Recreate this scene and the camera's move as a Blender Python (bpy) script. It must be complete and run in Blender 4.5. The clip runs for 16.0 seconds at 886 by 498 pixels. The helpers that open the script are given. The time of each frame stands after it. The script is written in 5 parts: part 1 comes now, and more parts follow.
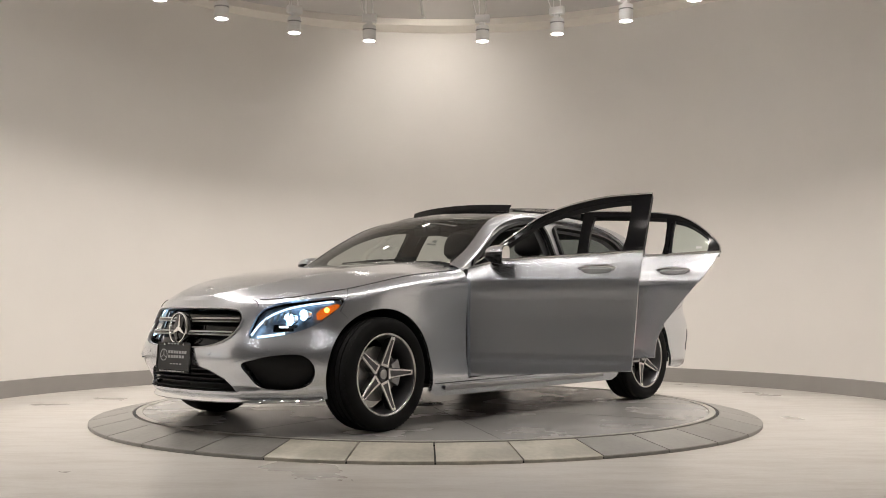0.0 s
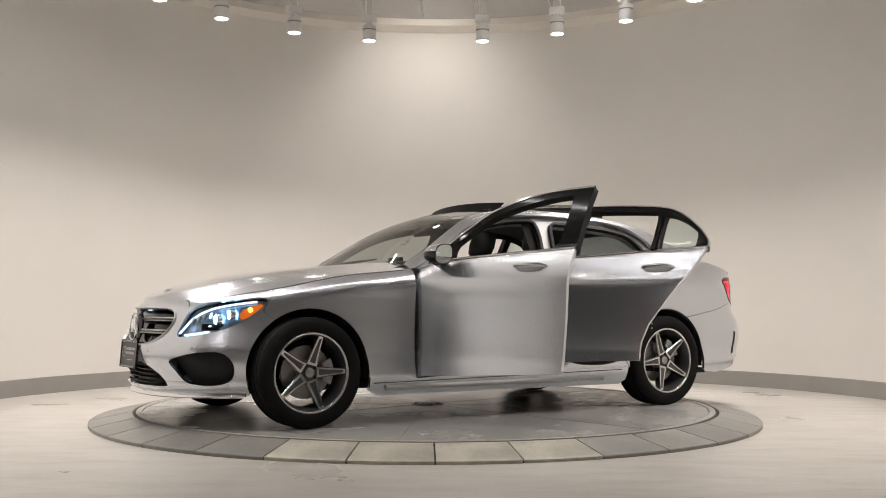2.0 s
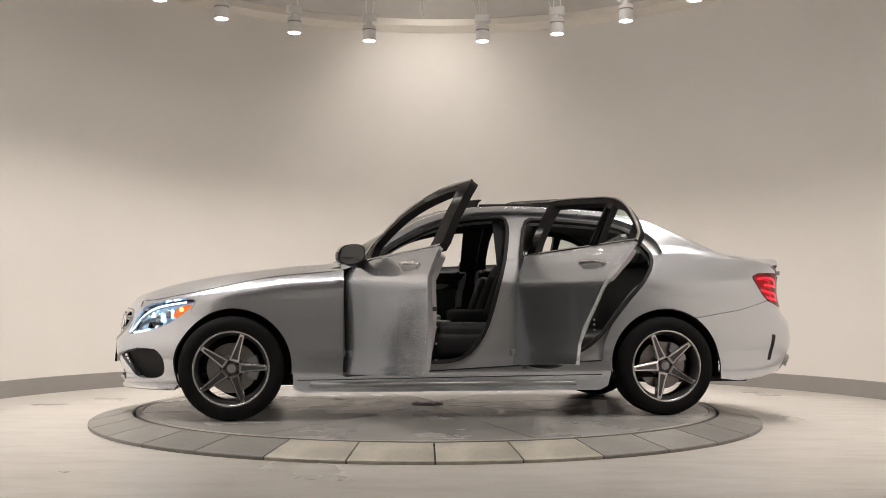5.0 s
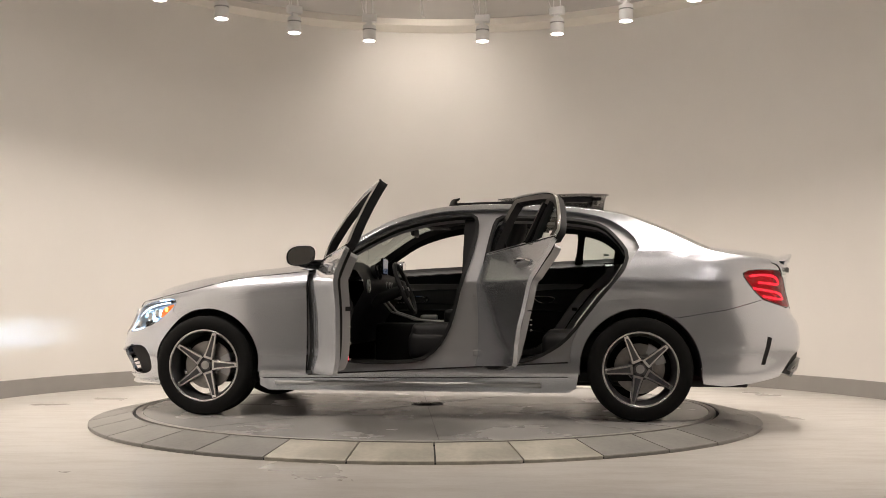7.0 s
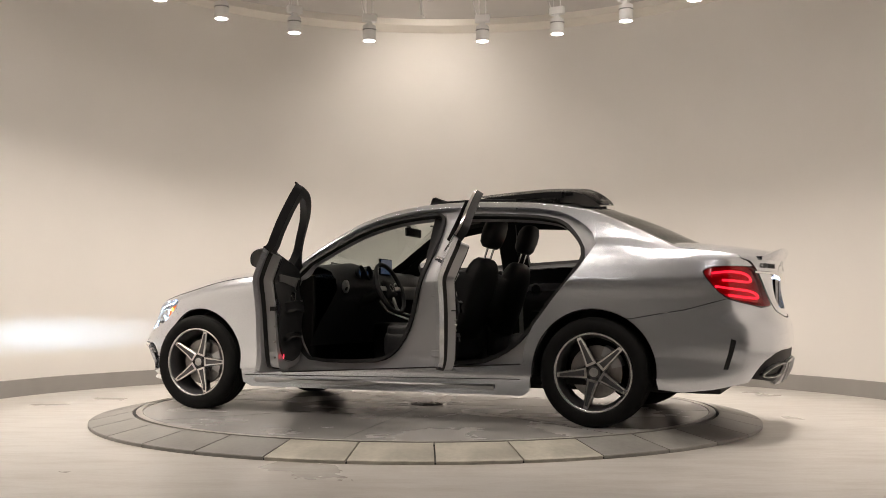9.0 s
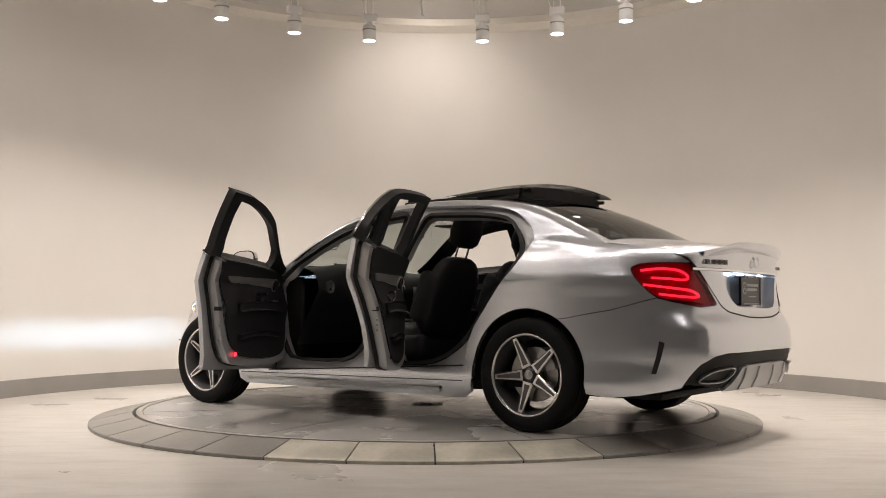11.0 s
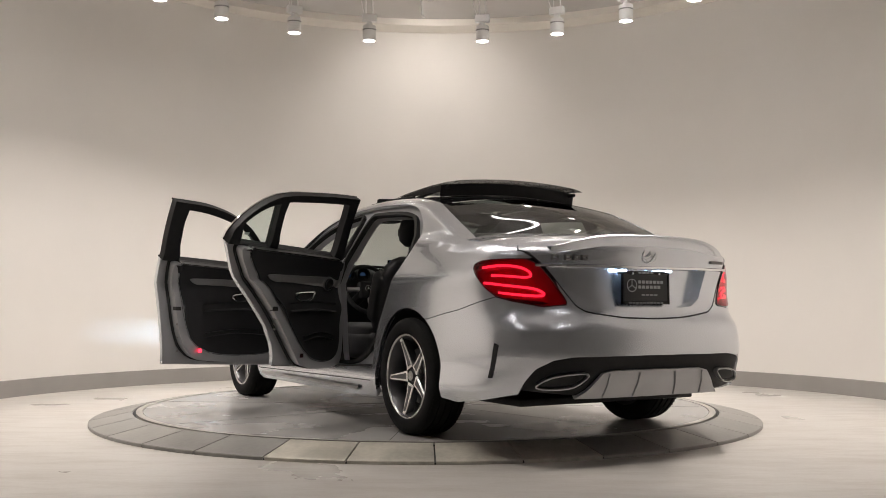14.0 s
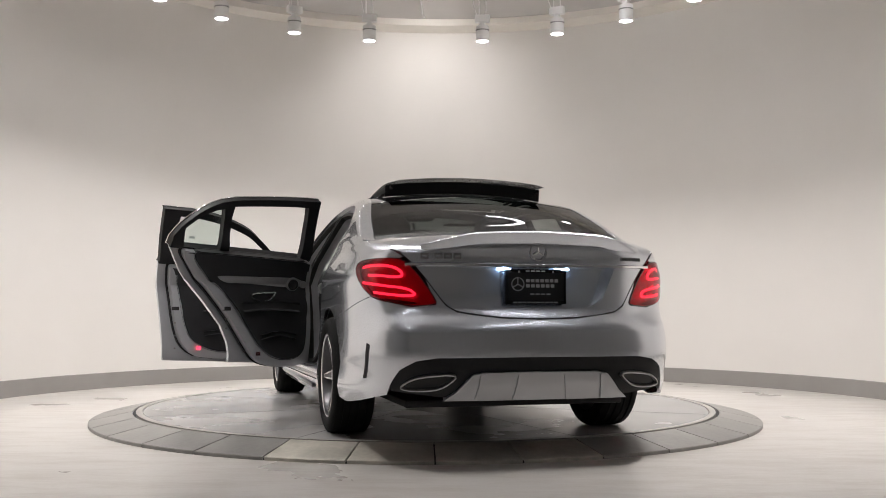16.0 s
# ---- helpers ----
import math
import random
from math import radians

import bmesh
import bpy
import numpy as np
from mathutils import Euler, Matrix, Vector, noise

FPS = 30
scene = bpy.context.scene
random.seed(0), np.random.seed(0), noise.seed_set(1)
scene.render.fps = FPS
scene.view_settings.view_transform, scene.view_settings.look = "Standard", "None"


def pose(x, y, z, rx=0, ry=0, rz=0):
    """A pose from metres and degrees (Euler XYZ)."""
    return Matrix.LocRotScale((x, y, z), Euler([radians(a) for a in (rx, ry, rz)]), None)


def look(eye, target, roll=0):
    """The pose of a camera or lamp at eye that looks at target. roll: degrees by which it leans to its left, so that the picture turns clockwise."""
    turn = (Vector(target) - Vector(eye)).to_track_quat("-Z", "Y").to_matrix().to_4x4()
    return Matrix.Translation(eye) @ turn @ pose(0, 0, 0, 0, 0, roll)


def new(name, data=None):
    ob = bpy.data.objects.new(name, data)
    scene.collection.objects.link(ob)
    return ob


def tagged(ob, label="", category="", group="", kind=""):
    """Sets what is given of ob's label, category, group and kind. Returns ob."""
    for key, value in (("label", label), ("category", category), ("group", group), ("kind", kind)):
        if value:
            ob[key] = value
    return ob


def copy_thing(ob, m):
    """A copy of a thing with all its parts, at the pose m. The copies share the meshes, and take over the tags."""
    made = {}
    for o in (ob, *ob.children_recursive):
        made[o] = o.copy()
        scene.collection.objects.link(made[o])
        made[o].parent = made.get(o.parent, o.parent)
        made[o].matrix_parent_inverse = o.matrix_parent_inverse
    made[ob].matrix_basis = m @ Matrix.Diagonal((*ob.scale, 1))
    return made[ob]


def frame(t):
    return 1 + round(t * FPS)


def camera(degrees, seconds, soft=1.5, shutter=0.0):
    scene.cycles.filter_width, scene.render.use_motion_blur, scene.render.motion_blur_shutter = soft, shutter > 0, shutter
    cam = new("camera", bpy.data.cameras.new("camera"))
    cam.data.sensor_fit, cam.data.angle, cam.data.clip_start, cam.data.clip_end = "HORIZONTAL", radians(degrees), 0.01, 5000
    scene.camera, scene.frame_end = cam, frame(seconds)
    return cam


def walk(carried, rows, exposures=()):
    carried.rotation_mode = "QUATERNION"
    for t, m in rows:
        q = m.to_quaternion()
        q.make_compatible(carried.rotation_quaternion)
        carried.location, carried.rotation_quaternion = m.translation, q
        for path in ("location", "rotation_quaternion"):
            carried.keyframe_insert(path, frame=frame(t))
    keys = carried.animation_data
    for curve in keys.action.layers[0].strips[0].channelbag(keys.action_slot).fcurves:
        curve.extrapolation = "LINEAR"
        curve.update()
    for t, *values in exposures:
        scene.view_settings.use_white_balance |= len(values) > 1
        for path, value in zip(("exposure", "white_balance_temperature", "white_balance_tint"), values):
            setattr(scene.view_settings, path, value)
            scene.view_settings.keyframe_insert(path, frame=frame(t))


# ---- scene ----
from mathutils.geometry import delaunay_2d_cdt

# ---- camera: a phone on a stand, it does not move ----
EYE = Vector((0.0, -7.276, 0.778))
cam = camera(48.84, 16.0, soft=0.7)
CAM_POSE = look(EYE, EYE + Vector((0.01574, 0.99801, 0.06099)) * 6, 0.10)
walk(cam, [(0.0, CAM_POSE), (16.0, CAM_POSE)],
     exposures=[(0.0, 0.20, 6500, 11.5), (4.0, 0.22, 6400, 11.5), (6.5, 0.23, 6850, 13.5), (9.0, 0.24, 6850, 13.5),
                (11.5, 0.22, 6800, 14.5), (13.0, 0.22, 6650, 14.5), (14.5, 0.27, 6400, 12.5), (16.0, 0.35, 6100, 12.5)])

# ---- plan of the place ----
WALL_C, WALL_R = (0.13, 0.14), 3.94      # round wall
CEIL_Z, SOFFIT_Z, SOFFIT_R = 4.10, 4.025, 3.80
LAMP_Z = 3.50                             # lower rim of the track spots
RING_R, DISC_R, DISC_Z = 2.36, 2.062, 0.073
OPEN_HALF = 40                            # half angle of the opening towards the hall
OX, OY = 1.484, -0.0755                   # centre of the turntable in the car's own plan


def car_angle(t):
    """Heading of the car in degrees, t in seconds."""
    return 226.547 - 8.0499 * t + 0.03876 * t * t - 0.000803 * t ** 3


# ---- world and lights ----
world = bpy.data.worlds.new("world")
scene.world = world
world.use_nodes = True
world.node_tree.nodes["Background"].inputs[0].default_value = (1.0, 0.93, 0.85, 1)
world.node_tree.nodes["Background"].inputs[1].default_value = 0.03

SPOT_POWER, SPOT_COLOUR = 100.0, (1.0, 0.93, 0.85)


def spot(eye, target, power, degrees=70, blend=0.7, radius=0.05):
    data = bpy.data.lights.new("spot_light", "SPOT")
    data.energy, data.color = power, SPOT_COLOUR
    data.spot_size, data.spot_blend, data.shadow_soft_size = radians(degrees), blend, radius
    ob = new("spot_light", data)
    ob.matrix_world = look(eye, target)
    return ob


# ---- materials ----
def material(name, colour, rough=0.5, metal=0.0, vary=0.06, scale=6.0, fine=0.0, fine_scale=250.0,
             bump=0.0, bump_scale=200.0, coat=0.0, emit=None, glow=0.0, spec=0.5, rough_vary=0.0):
    m = bpy.data.materials.new(name)
    m.use_nodes = True
    nt = m.node_tree
    b = nt.nodes["Principled BSDF"]
    b.inputs["Roughness"].default_value = rough
    b.inputs["Metallic"].default_value = metal
    b.inputs["Specular IOR Level"].default_value = spec
    b.inputs["Coat Weight"].default_value = coat
    b.inputs["Coat Roughness"].default_value = 0.04
    b.inputs["Base Color"].default_value = (*colour, 1)
    if vary or fine or rough_vary:
        co = nt.nodes.new("ShaderNodeTexCoord")
        n = nt.nodes.new("ShaderNodeTexNoise")
        n.inputs["Scale"].default_value, n.inputs["Detail"].default_value = scale, 6
        nt.links.new(co.outputs["Object"], n.inputs["Vector"])
        r = nt.nodes.new("ShaderNodeValToRGB")
        r.color_ramp.elements[0].position, r.color_ramp.elements[1].position = 0.3, 0.7
        r.color_ramp.elements[0].color = (*[c * (1 - vary) for c in colour], 1)
        r.color_ramp.elements[1].color = (*[min(1, c * (1 + vary)) for c in colour], 1)
        nt.links.new(n.outputs["Fac"], r.inputs["Fac"])
        out = r.outputs["Color"]
        if fine:
            f = nt.nodes.new("ShaderNodeTexNoise")
            f.inputs["Scale"].default_value, f.inputs["Detail"].default_value = fine_scale, 3
            nt.links.new(co.outputs["Object"], f.inputs["Vector"])
            mp = nt.nodes.new("ShaderNodeMapRange")
            mp.inputs["To Min"].default_value, mp.inputs["To Max"].default_value = 1 - fine, 1 + fine
            nt.links.new(f.outputs["Fac"], mp.inputs["Value"])
            mx = nt.nodes.new("ShaderNodeVectorMath")
            mx.operation = "SCALE"
            nt.links.new(out, mx.inputs[0])
            nt.links.new(mp.outputs["Result"], mx.inputs["Scale"])
            out = mx.outputs["Vector"]
        nt.links.new(out, b.inputs["Base Color"])
        if rough_vary:
            mr = nt.nodes.new("ShaderNodeMapRange")
            mr.inputs["To Min"].default_value, mr.inputs["To Max"].default_value = rough - rough_vary, rough + rough_vary
            nt.links.new(n.outputs["Fac"], mr.inputs["Value"])
            nt.links.new(mr.outputs["Result"], b.inputs["Roughness"])
    if bump:
        co2 = nt.nodes.new("ShaderNodeTexCoord")
        n2 = nt.nodes.new("ShaderNodeTexNoise")
        n2.inputs["Scale"].default_value, n2.inputs["Detail"].default_value = bump_scale, 4
        nt.links.new(co2.outputs["Object"], n2.inputs["Vector"])
        bp = nt.nodes.new("ShaderNodeBump")
        bp.inputs["Strength"].default_value, bp.inputs["Distance"].default_value = bump, 0.002
        nt.links.new(n2.outputs["Fac"], bp.inputs["Height"])
        nt.links.new(bp.outputs["Normal"], b.inputs["Normal"])
    if emit:
        b.inputs["Emission Color"].default_value = (*emit, 1)
        b.inputs["Emission Strength"].default_value = glow
    return m


def glass(name, colour, rough=0.0, alpha=0.25):
    """Thin tinted pane: a mix of clear see-through and glossy reflection."""
    m = bpy.data.materials.new(name)
    m.use_nodes = True
    nt = m.node_tree
    nt.nodes.remove(nt.nodes["Principled BSDF"])
    out = nt.nodes["Material Output"]
    tr = nt.nodes.new("ShaderNodeBsdfTransparent")
    tr.inputs["Color"].default_value = (*colour, 1)
    gl = nt.nodes.new("ShaderNodeBsdfGlossy")
    gl.inputs["Roughness"].default_value = rough
    fr = nt.nodes.new("ShaderNodeLayerWeight")
    fr.inputs["Blend"].default_value = 0.5
    pw = nt.nodes.new("ShaderNodeMath")
    pw.operation = "POWER"
    pw.inputs[1].default_value = 4.5
    nt.links.new(fr.outputs["Facing"], pw.inputs[0])
    mr = nt.nodes.new("ShaderNodeMapRange")
    mr.inputs["To Min"].default_value, mr.inputs["To Max"].default_value = 0.05, 0.95
    nt.links.new(pw.outputs["Value"], mr.inputs["Value"])
    mx = nt.nodes.new("ShaderNodeMixShader")
    nt.links.new(mr.outputs["Result"], mx.inputs["Fac"])
    nt.links.new(tr.outputs["BSDF"], mx.inputs[1])
    nt.links.new(gl.outputs["BSDF"], mx.inputs[2])
    nt.links.new(mx.outputs["Shader"], out.inputs["Surface"])
    return m


def floor_material():
    """Pale polished concrete with stains and fine specks."""
    m = material("polished_concrete", (0.52, 0.50, 0.47), rough=0.30, vary=0.10, scale=0.9, fine=0.08,
                 fine_scale=40, bump=0.05, bump_scale=30, rough_vary=0.10)
    nt = m.node_tree
    b = nt.nodes["Principled BSDF"]
    src = b.inputs["Base Color"].links[0].from_socket
    co = nt.nodes.new("ShaderNodeTexCoord")
    n = nt.nodes.new("ShaderNodeTexNoise")
    n.inputs["Scale"].default_value, n.inputs["Detail"].default_value, n.inputs["Roughness"].default_value = 3.4, 9, 0.68
    mp = nt.nodes.new("ShaderNodeMapping")
    mp.inputs["Scale"].default_value = (0.6, 2.0, 1)
    nt.links.new(co.outputs["Object"], mp.inputs["Vector"])
    nt.links.new(mp.outputs["Vector"], n.inputs["Vector"])
    r = nt.nodes.new("ShaderNodeValToRGB")
    r.color_ramp.elements[0].position, r.color_ramp.elements[1].position = 0.24, 0.56
    r.color_ramp.elements[0].color, r.color_ramp.elements[1].color = (0.74, 0.70, 0.66, 1), (1, 1, 1, 1)
    nt.links.new(n.outputs["Fac"], r.inputs["Fac"])
    mx = nt.nodes.new("ShaderNodeVectorMath")
    mx.operation = "MULTIPLY"
    nt.links.new(src, mx.inputs[0])
    nt.links.new(r.outputs["Color"], mx.inputs[1])
    nt.links.new(mx.outputs["Vector"], b.inputs["Base Color"])
    return m


WALL = material("painted_plaster", (0.78, 0.755, 0.72), rough=0.75, vary=0.02, scale=1.2, bump=0.06, bump_scale=60)
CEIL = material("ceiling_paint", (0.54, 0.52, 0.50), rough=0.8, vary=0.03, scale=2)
TRIM = material("soffit_paint", (0.78, 0.74, 0.68), rough=0.6, vary=0.02)
SKIRT = material("grey_skirting", (0.30, 0.285, 0.27), rough=0.5, vary=0.05, scale=3)
FLOOR = floor_material()
TILE = material("dark_stone_tile", (0.225, 0.22, 0.205), rough=0.36, vary=0.34, scale=2.6, fine=0.18, fine_scale=35, bump=0.15, bump_scale=60, rough_vary=0.12)
TILE_PALE = material("worn_pale_stone_tile", (0.41, 0.39, 0.335), rough=0.42, vary=0.30, scale=3.4, fine=0.22, fine_scale=30, bump=0.18, bump_scale=60, rough_vary=0.14)
DISC = material("grey_deck_sheet", (0.30, 0.295, 0.285), rough=0.27, vary=0.05, scale=1.6, fine=0.06, fine_scale=60, rough_vary=0.03)
JOINT = material("dark_joint", (0.03, 0.03, 0.03), rough=0.8, vary=0.0)
EDGE = material("dull_steel_edge", (0.30, 0.29, 0.27), rough=0.35, metal=0.8, vary=0.1)
LAMP_WHITE = material("white_lamp_enamel", (0.78, 0.77, 0.75), rough=0.4, vary=0.02)
LAMP_GLOW = material("lamp_lens", (1, 0.97, 0.9), rough=0.5, vary=0, emit=(1.0, 0.95, 0.88), glow=30.0)
DARK = material("dark_slots", (0.02, 0.02, 0.02), rough=0.7, vary=0)


# ---- mesh helpers ----
def part(name, bm, mat, parent=None, label="", smooth=True, normals=None):
    """Links a bmesh as one mesh object, under its thing if one is given."""
    me = bpy.data.meshes.new(name)
    bm.to_mesh(me)
    bm.free()
    me.materials.append(mat)
    if smooth:
        me.polygons.foreach_set("use_smooth", [True] * len(me.polygons))
        if smooth == "auto":
            me.set_sharp_from_angle(angle=radians(38))
    ob = new(name, me)
    if parent is not None:
        ob.parent = parent
    if label:
        ob["label"] = label
    return ob


def arc_pts(n, a0, a1):
    return [a0 + (a1 - a0) * i / n for i in range(n + 1)]


def lathe(bm, profile, n=48, a0=0.0, a1=2 * math.pi, m=Matrix(), closed=False):
    """Turns a profile of (radius, height) about z."""
    full = abs(a1 - a0 - 2 * math.pi) < 1e-6
    rings = []
    for i in range(n if full else n + 1):
        a = a0 + (a1 - a0) * i / n
        rings.append([bm.verts.new(m @ Vector((r * math.cos(a), r * math.sin(a), z))) for r, z in profile])
    k = len(profile)
    for i in range(n):
        p, q = rings[i], rings[(i + 1) % len(rings)]
        for j in range(k if closed else k - 1):
            vs = [p[j], q[j], q[(j + 1) % k], p[(j + 1) % k]]
            bm.faces.new(vs)
    return bm


def box(bm, x0, x1, y0, y1, z0, z1, m=Matrix(), bevel=0.0, seg=2):
    vs = [bm.verts.new(m @ Vector((x, y, z))) for x in (x0, x1) for y in (y0, y1) for z in (z0, z1)]
    fs = [(0, 1, 3, 2), (4, 6, 7, 5), (0, 4, 5, 1), (2, 3, 7, 6), (0, 2, 6, 4), (1, 5, 7, 3)]
    faces = [bm.faces.new([vs[i] for i in f]) for f in fs]
    if bevel:
        es = list({e for f in faces for e in f.edges})
        bmesh.ops.bevel(bm, geom=es, offset=bevel, segments=seg, affect="EDGES", profile=0.5)
    return bm


def tube(bm, pts, radius, n=8, closed=False, m=Matrix()):
    """A round bar along points; radius may be a list."""
    pts = [Vector(p) for p in pts]
    k = len(pts)
    rings = []
    prev = None
    for i, p in enumerate(pts):
        a = pts[(i - 1) % k] if (closed or i) else p
        b = pts[(i + 1) % k] if (closed or i < k - 1) else p
        d = (b - a).normalized()
        if prev is None:
            prev = d.orthogonal().normalized()
        u = (prev - d * prev.dot(d)).normalized()
        prev = u
        v = d.cross(u)
        r = radius[i] if isinstance(radius, (list, tuple)) else radius
        rings.append([bm.verts.new(m @ (p + (u * math.cos(2 * math.pi * j / n) + v * math.sin(2 * math.pi * j / n)) * r)) for j in range(n)])
    for i in range(k if closed else k - 1):
        p, q = rings[i], rings[(i + 1) % k]
        for j in range(n):
            bm.faces.new([p[j], p[(j + 1) % n], q[(j + 1) % n], q[j]])
    if not closed:
        bm.faces.new(rings[0][::-1])
        bm.faces.new(rings[-1])
    return bm


# ---- the room ----
def build_room():
    a0, a1 = radians(-90 + OPEN_HALF), radians(270 - OPEN_HALF)
    C = Matrix.Translation((WALL_C[0], WALL_C[1], 0))
    bm = bmesh.new()
    lathe(bm, [(WALL_R, 0), (WALL_R, CEIL_Z + 0.1), (WALL_R + 0.2, CEIL_Z + 0.1), (WALL_R + 0.2, 0)], 128, a0, a1, C, True)
    tagged(part("wall_round", bm, WALL, smooth="auto"), "curved cream plaster wall round the turntable", "wall", kind="structure")
    bm = bmesh.new()
    lathe(bm, [(WALL_R - 0.012, 0), (WALL_R - 0.012, 0.146), (WALL_R - 0.008, 0.15), (WALL_R + 0.004, 0.15), (WALL_R + 0.004, 0)], 128, a0, a1, C, True)
    tagged(part("baseboard", bm, SKIRT, smooth="auto"), "flat grey skirting along the curved wall", "baseboard", kind="structure")
    bm = bmesh.new()
    S = Matrix.Translation((0.086, -0.036, 0))
    lathe(bm, [(SOFFIT_R, SOFFIT_Z), (SOFFIT_R, CEIL_Z + 0.02), (WALL_R + 0.19, CEIL_Z + 0.02), (WALL_R + 0.19, SOFFIT_Z)], 128, a0, a1, S, True)
    tagged(part("trim_soffit", bm, TRIM, smooth="auto"), "cream soffit band where wall meets ceiling", "trim", kind="structure")
    bm = bmesh.new()
    box(bm, -7, 7, -12, 5, -0.2, 0)
    tagged(part("floor", bm, FLOOR, smooth=False), "pale polished concrete floor with faint stains", "floor", kind="structure")
    bm = bmesh.new()
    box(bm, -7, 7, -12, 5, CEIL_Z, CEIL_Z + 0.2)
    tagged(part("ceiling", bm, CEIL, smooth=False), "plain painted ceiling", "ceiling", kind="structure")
    for nm, d in (("wall_south", (-7, 7, -12.2, -12)), ("wall_west", (-7.2, -7, -12, 5)), ("wall_east", (7, 7.2, -12, 5)), ("wall_north", (-7, 7, 5, 5.2))):
        bm = bmesh.new()
        box(bm, *d, 0, CEIL_Z)
        tagged(part(nm, bm, WALL, smooth=False), "plain cream painted wall of the hall", "wall", kind="structure")


def build_turntable():
    """Stone ring of separate tiles, and the disc that turns inside it."""
    base = tagged(new("turntable_ring"), "round ramp of worn grey stone tiles on concrete", "turntable ring")
    bm = bmesh.new()
    lathe(bm, [(DISC_R + 0.006, 0.001), (DISC_R + 0.006, DISC_Z - 0.016), (RING_R - 0.003, 0.010), (RING_R - 0.003, 0.001)], 160, closed=True)
    part("bed", bm, JOINT, base, smooth="auto")
    n = 33
    step = 2 * math.pi / n
    off = radians(-89.0)
    bm = bmesh.new()
    k = 6
    g = 0.0020
    a0, a1 = g, step - g
    tops = []
    for i in range(k + 1):
        a = a0 + (a1 - a0) * i / k
        ca, sa = math.cos(a), math.sin(a)
        prof = [(DISC_R + 0.016, DISC_Z - 0.03), (DISC_R + 0.016, DISC_Z - 0.003), (DISC_R + 0.020, DISC_Z), (RING_R - 0.004, 0.020), (RING_R, 0.016), (RING_R, 0.0)]
        tops.append([bm.verts.new((r * ca, r * sa, z)) for r, z in prof])
    for i in range(k):
        for j in range(5):
            bm.faces.new([tops[i][j], tops[i + 1][j], tops[i + 1][j + 1], tops[i][j + 1]])
    bm.faces.new(tops[0])
    bm.faces.new(tops[-1][::-1])
    bmesh.ops.recalc_face_normals(bm, faces=bm.faces)
    first = part("tile", bm, TILE_WORN, base, smooth=False)
    first.matrix_basis = Matrix.Rotation(off, 4, "Z")
    dark = first.data.copy()
    dark.materials[0] = TILE_R
    for i in range(1, n):
        o = new("tile", first.data if i in (1, n - 2, n - 1) else dark)
        o.parent = base
        o.matrix_basis = Matrix.Rotation(off + i * step, 4, "Z")
    bm = bmesh.new()
    lathe(bm, [(DISC_R - 0.004, 0.02), (DISC_R - 0.004, DISC_Z - 0.012), (DISC_R + 0.016, DISC_Z - 0.012), (DISC_R + 0.016, 0.02)], 160, closed=True)
    part("inner_gap", bm, JOINT, base, smooth="auto")
    disc = tagged(new("turntable_disc"), "grey turning deck with radial seams and a centre drain", "turntable")
    bm = bmesh.new()
    lathe(bm, [(0.001, DISC_Z), (0.6, DISC_Z), (1.2, DISC_Z), (DISC_R - 0.052, DISC_Z), (DISC_R - 0.052, DISC_Z - 0.03), (0.001, DISC_Z - 0.03)], 128)
    part("deck", bm, DISC, disc, smooth="auto")
    bm = bmesh.new()
    lathe(bm, [(DISC_R - 0.048, DISC_Z - 0.03), (DISC_R - 0.048, DISC_Z + 0.002), (DISC_R - 0.006, DISC_Z + 0.002), (DISC_R - 0.006, DISC_Z - 0.03)], 160, closed=True)
    part("rim_band", bm, EDGE_PALE, disc, smooth="auto")
    for i in range(8):
        bm = bmesh.new()
        box(bm, 0.15, DISC_R - 0.055, -0.0014, 0.0014, DISC_Z - 0.01, DISC_Z + 0.0008, Matrix.Rotation(radians(45 * i + 10), 4, "Z"))
        part("seam", bm, JOINT, disc, smooth=False)
    bm = bmesh.new()
    lathe(bm, [(0.04, DISC_Z - 0.01), (0.04, DISC_Z + 0.004), (0.05, DISC_Z + 0.007), (0.115, DISC_Z + 0.007), (0.12, DISC_Z + 0.004), (0.12, DISC_Z - 0.01)], 32)
    for i in range(12):
        a = 2 * math.pi * i / 12
        box(bm, 0.075, 0.108, -0.007, 0.007, DISC_Z + 0.005, DISC_Z + 0.010, Matrix.Rotation(a, 4, "Z"))
    part("centre_grate", bm, EDGE, disc, smooth="auto")
    return disc


def random_tint(m, amount):
    """Each piece a little lighter or darker than the next."""
    nt = m.node_tree
    b = nt.nodes["Principled BSDF"]
    src = b.inputs["Base Color"].links[0].from_socket
    oi = nt.nodes.new("ShaderNodeObjectInfo")
    mp = nt.nodes.new("ShaderNodeMapRange")
    mp.inputs["To Min"].default_value, mp.inputs["To Max"].default_value = 1 - amount, 1 + amount
    nt.links.new(oi.outputs["Random"], mp.inputs["Value"])
    mx = nt.nodes.new("ShaderNodeVectorMath")
    mx.operation = "SCALE"
    nt.links.new(src, mx.inputs[0])
    nt.links.new(mp.outputs["Result"], mx.inputs["Scale"])
    nt.links.new(mx.outputs["Vector"], b.inputs["Base Color"])
    return m


TILE_R = random_tint(TILE, 0.16)
TILE_WORN = random_tint(TILE_PALE, 0.12)
EDGE_PALE = material("pale_deck_band", (0.34, 0.325, 0.30), rough=0.4, vary=0.08, scale=4)

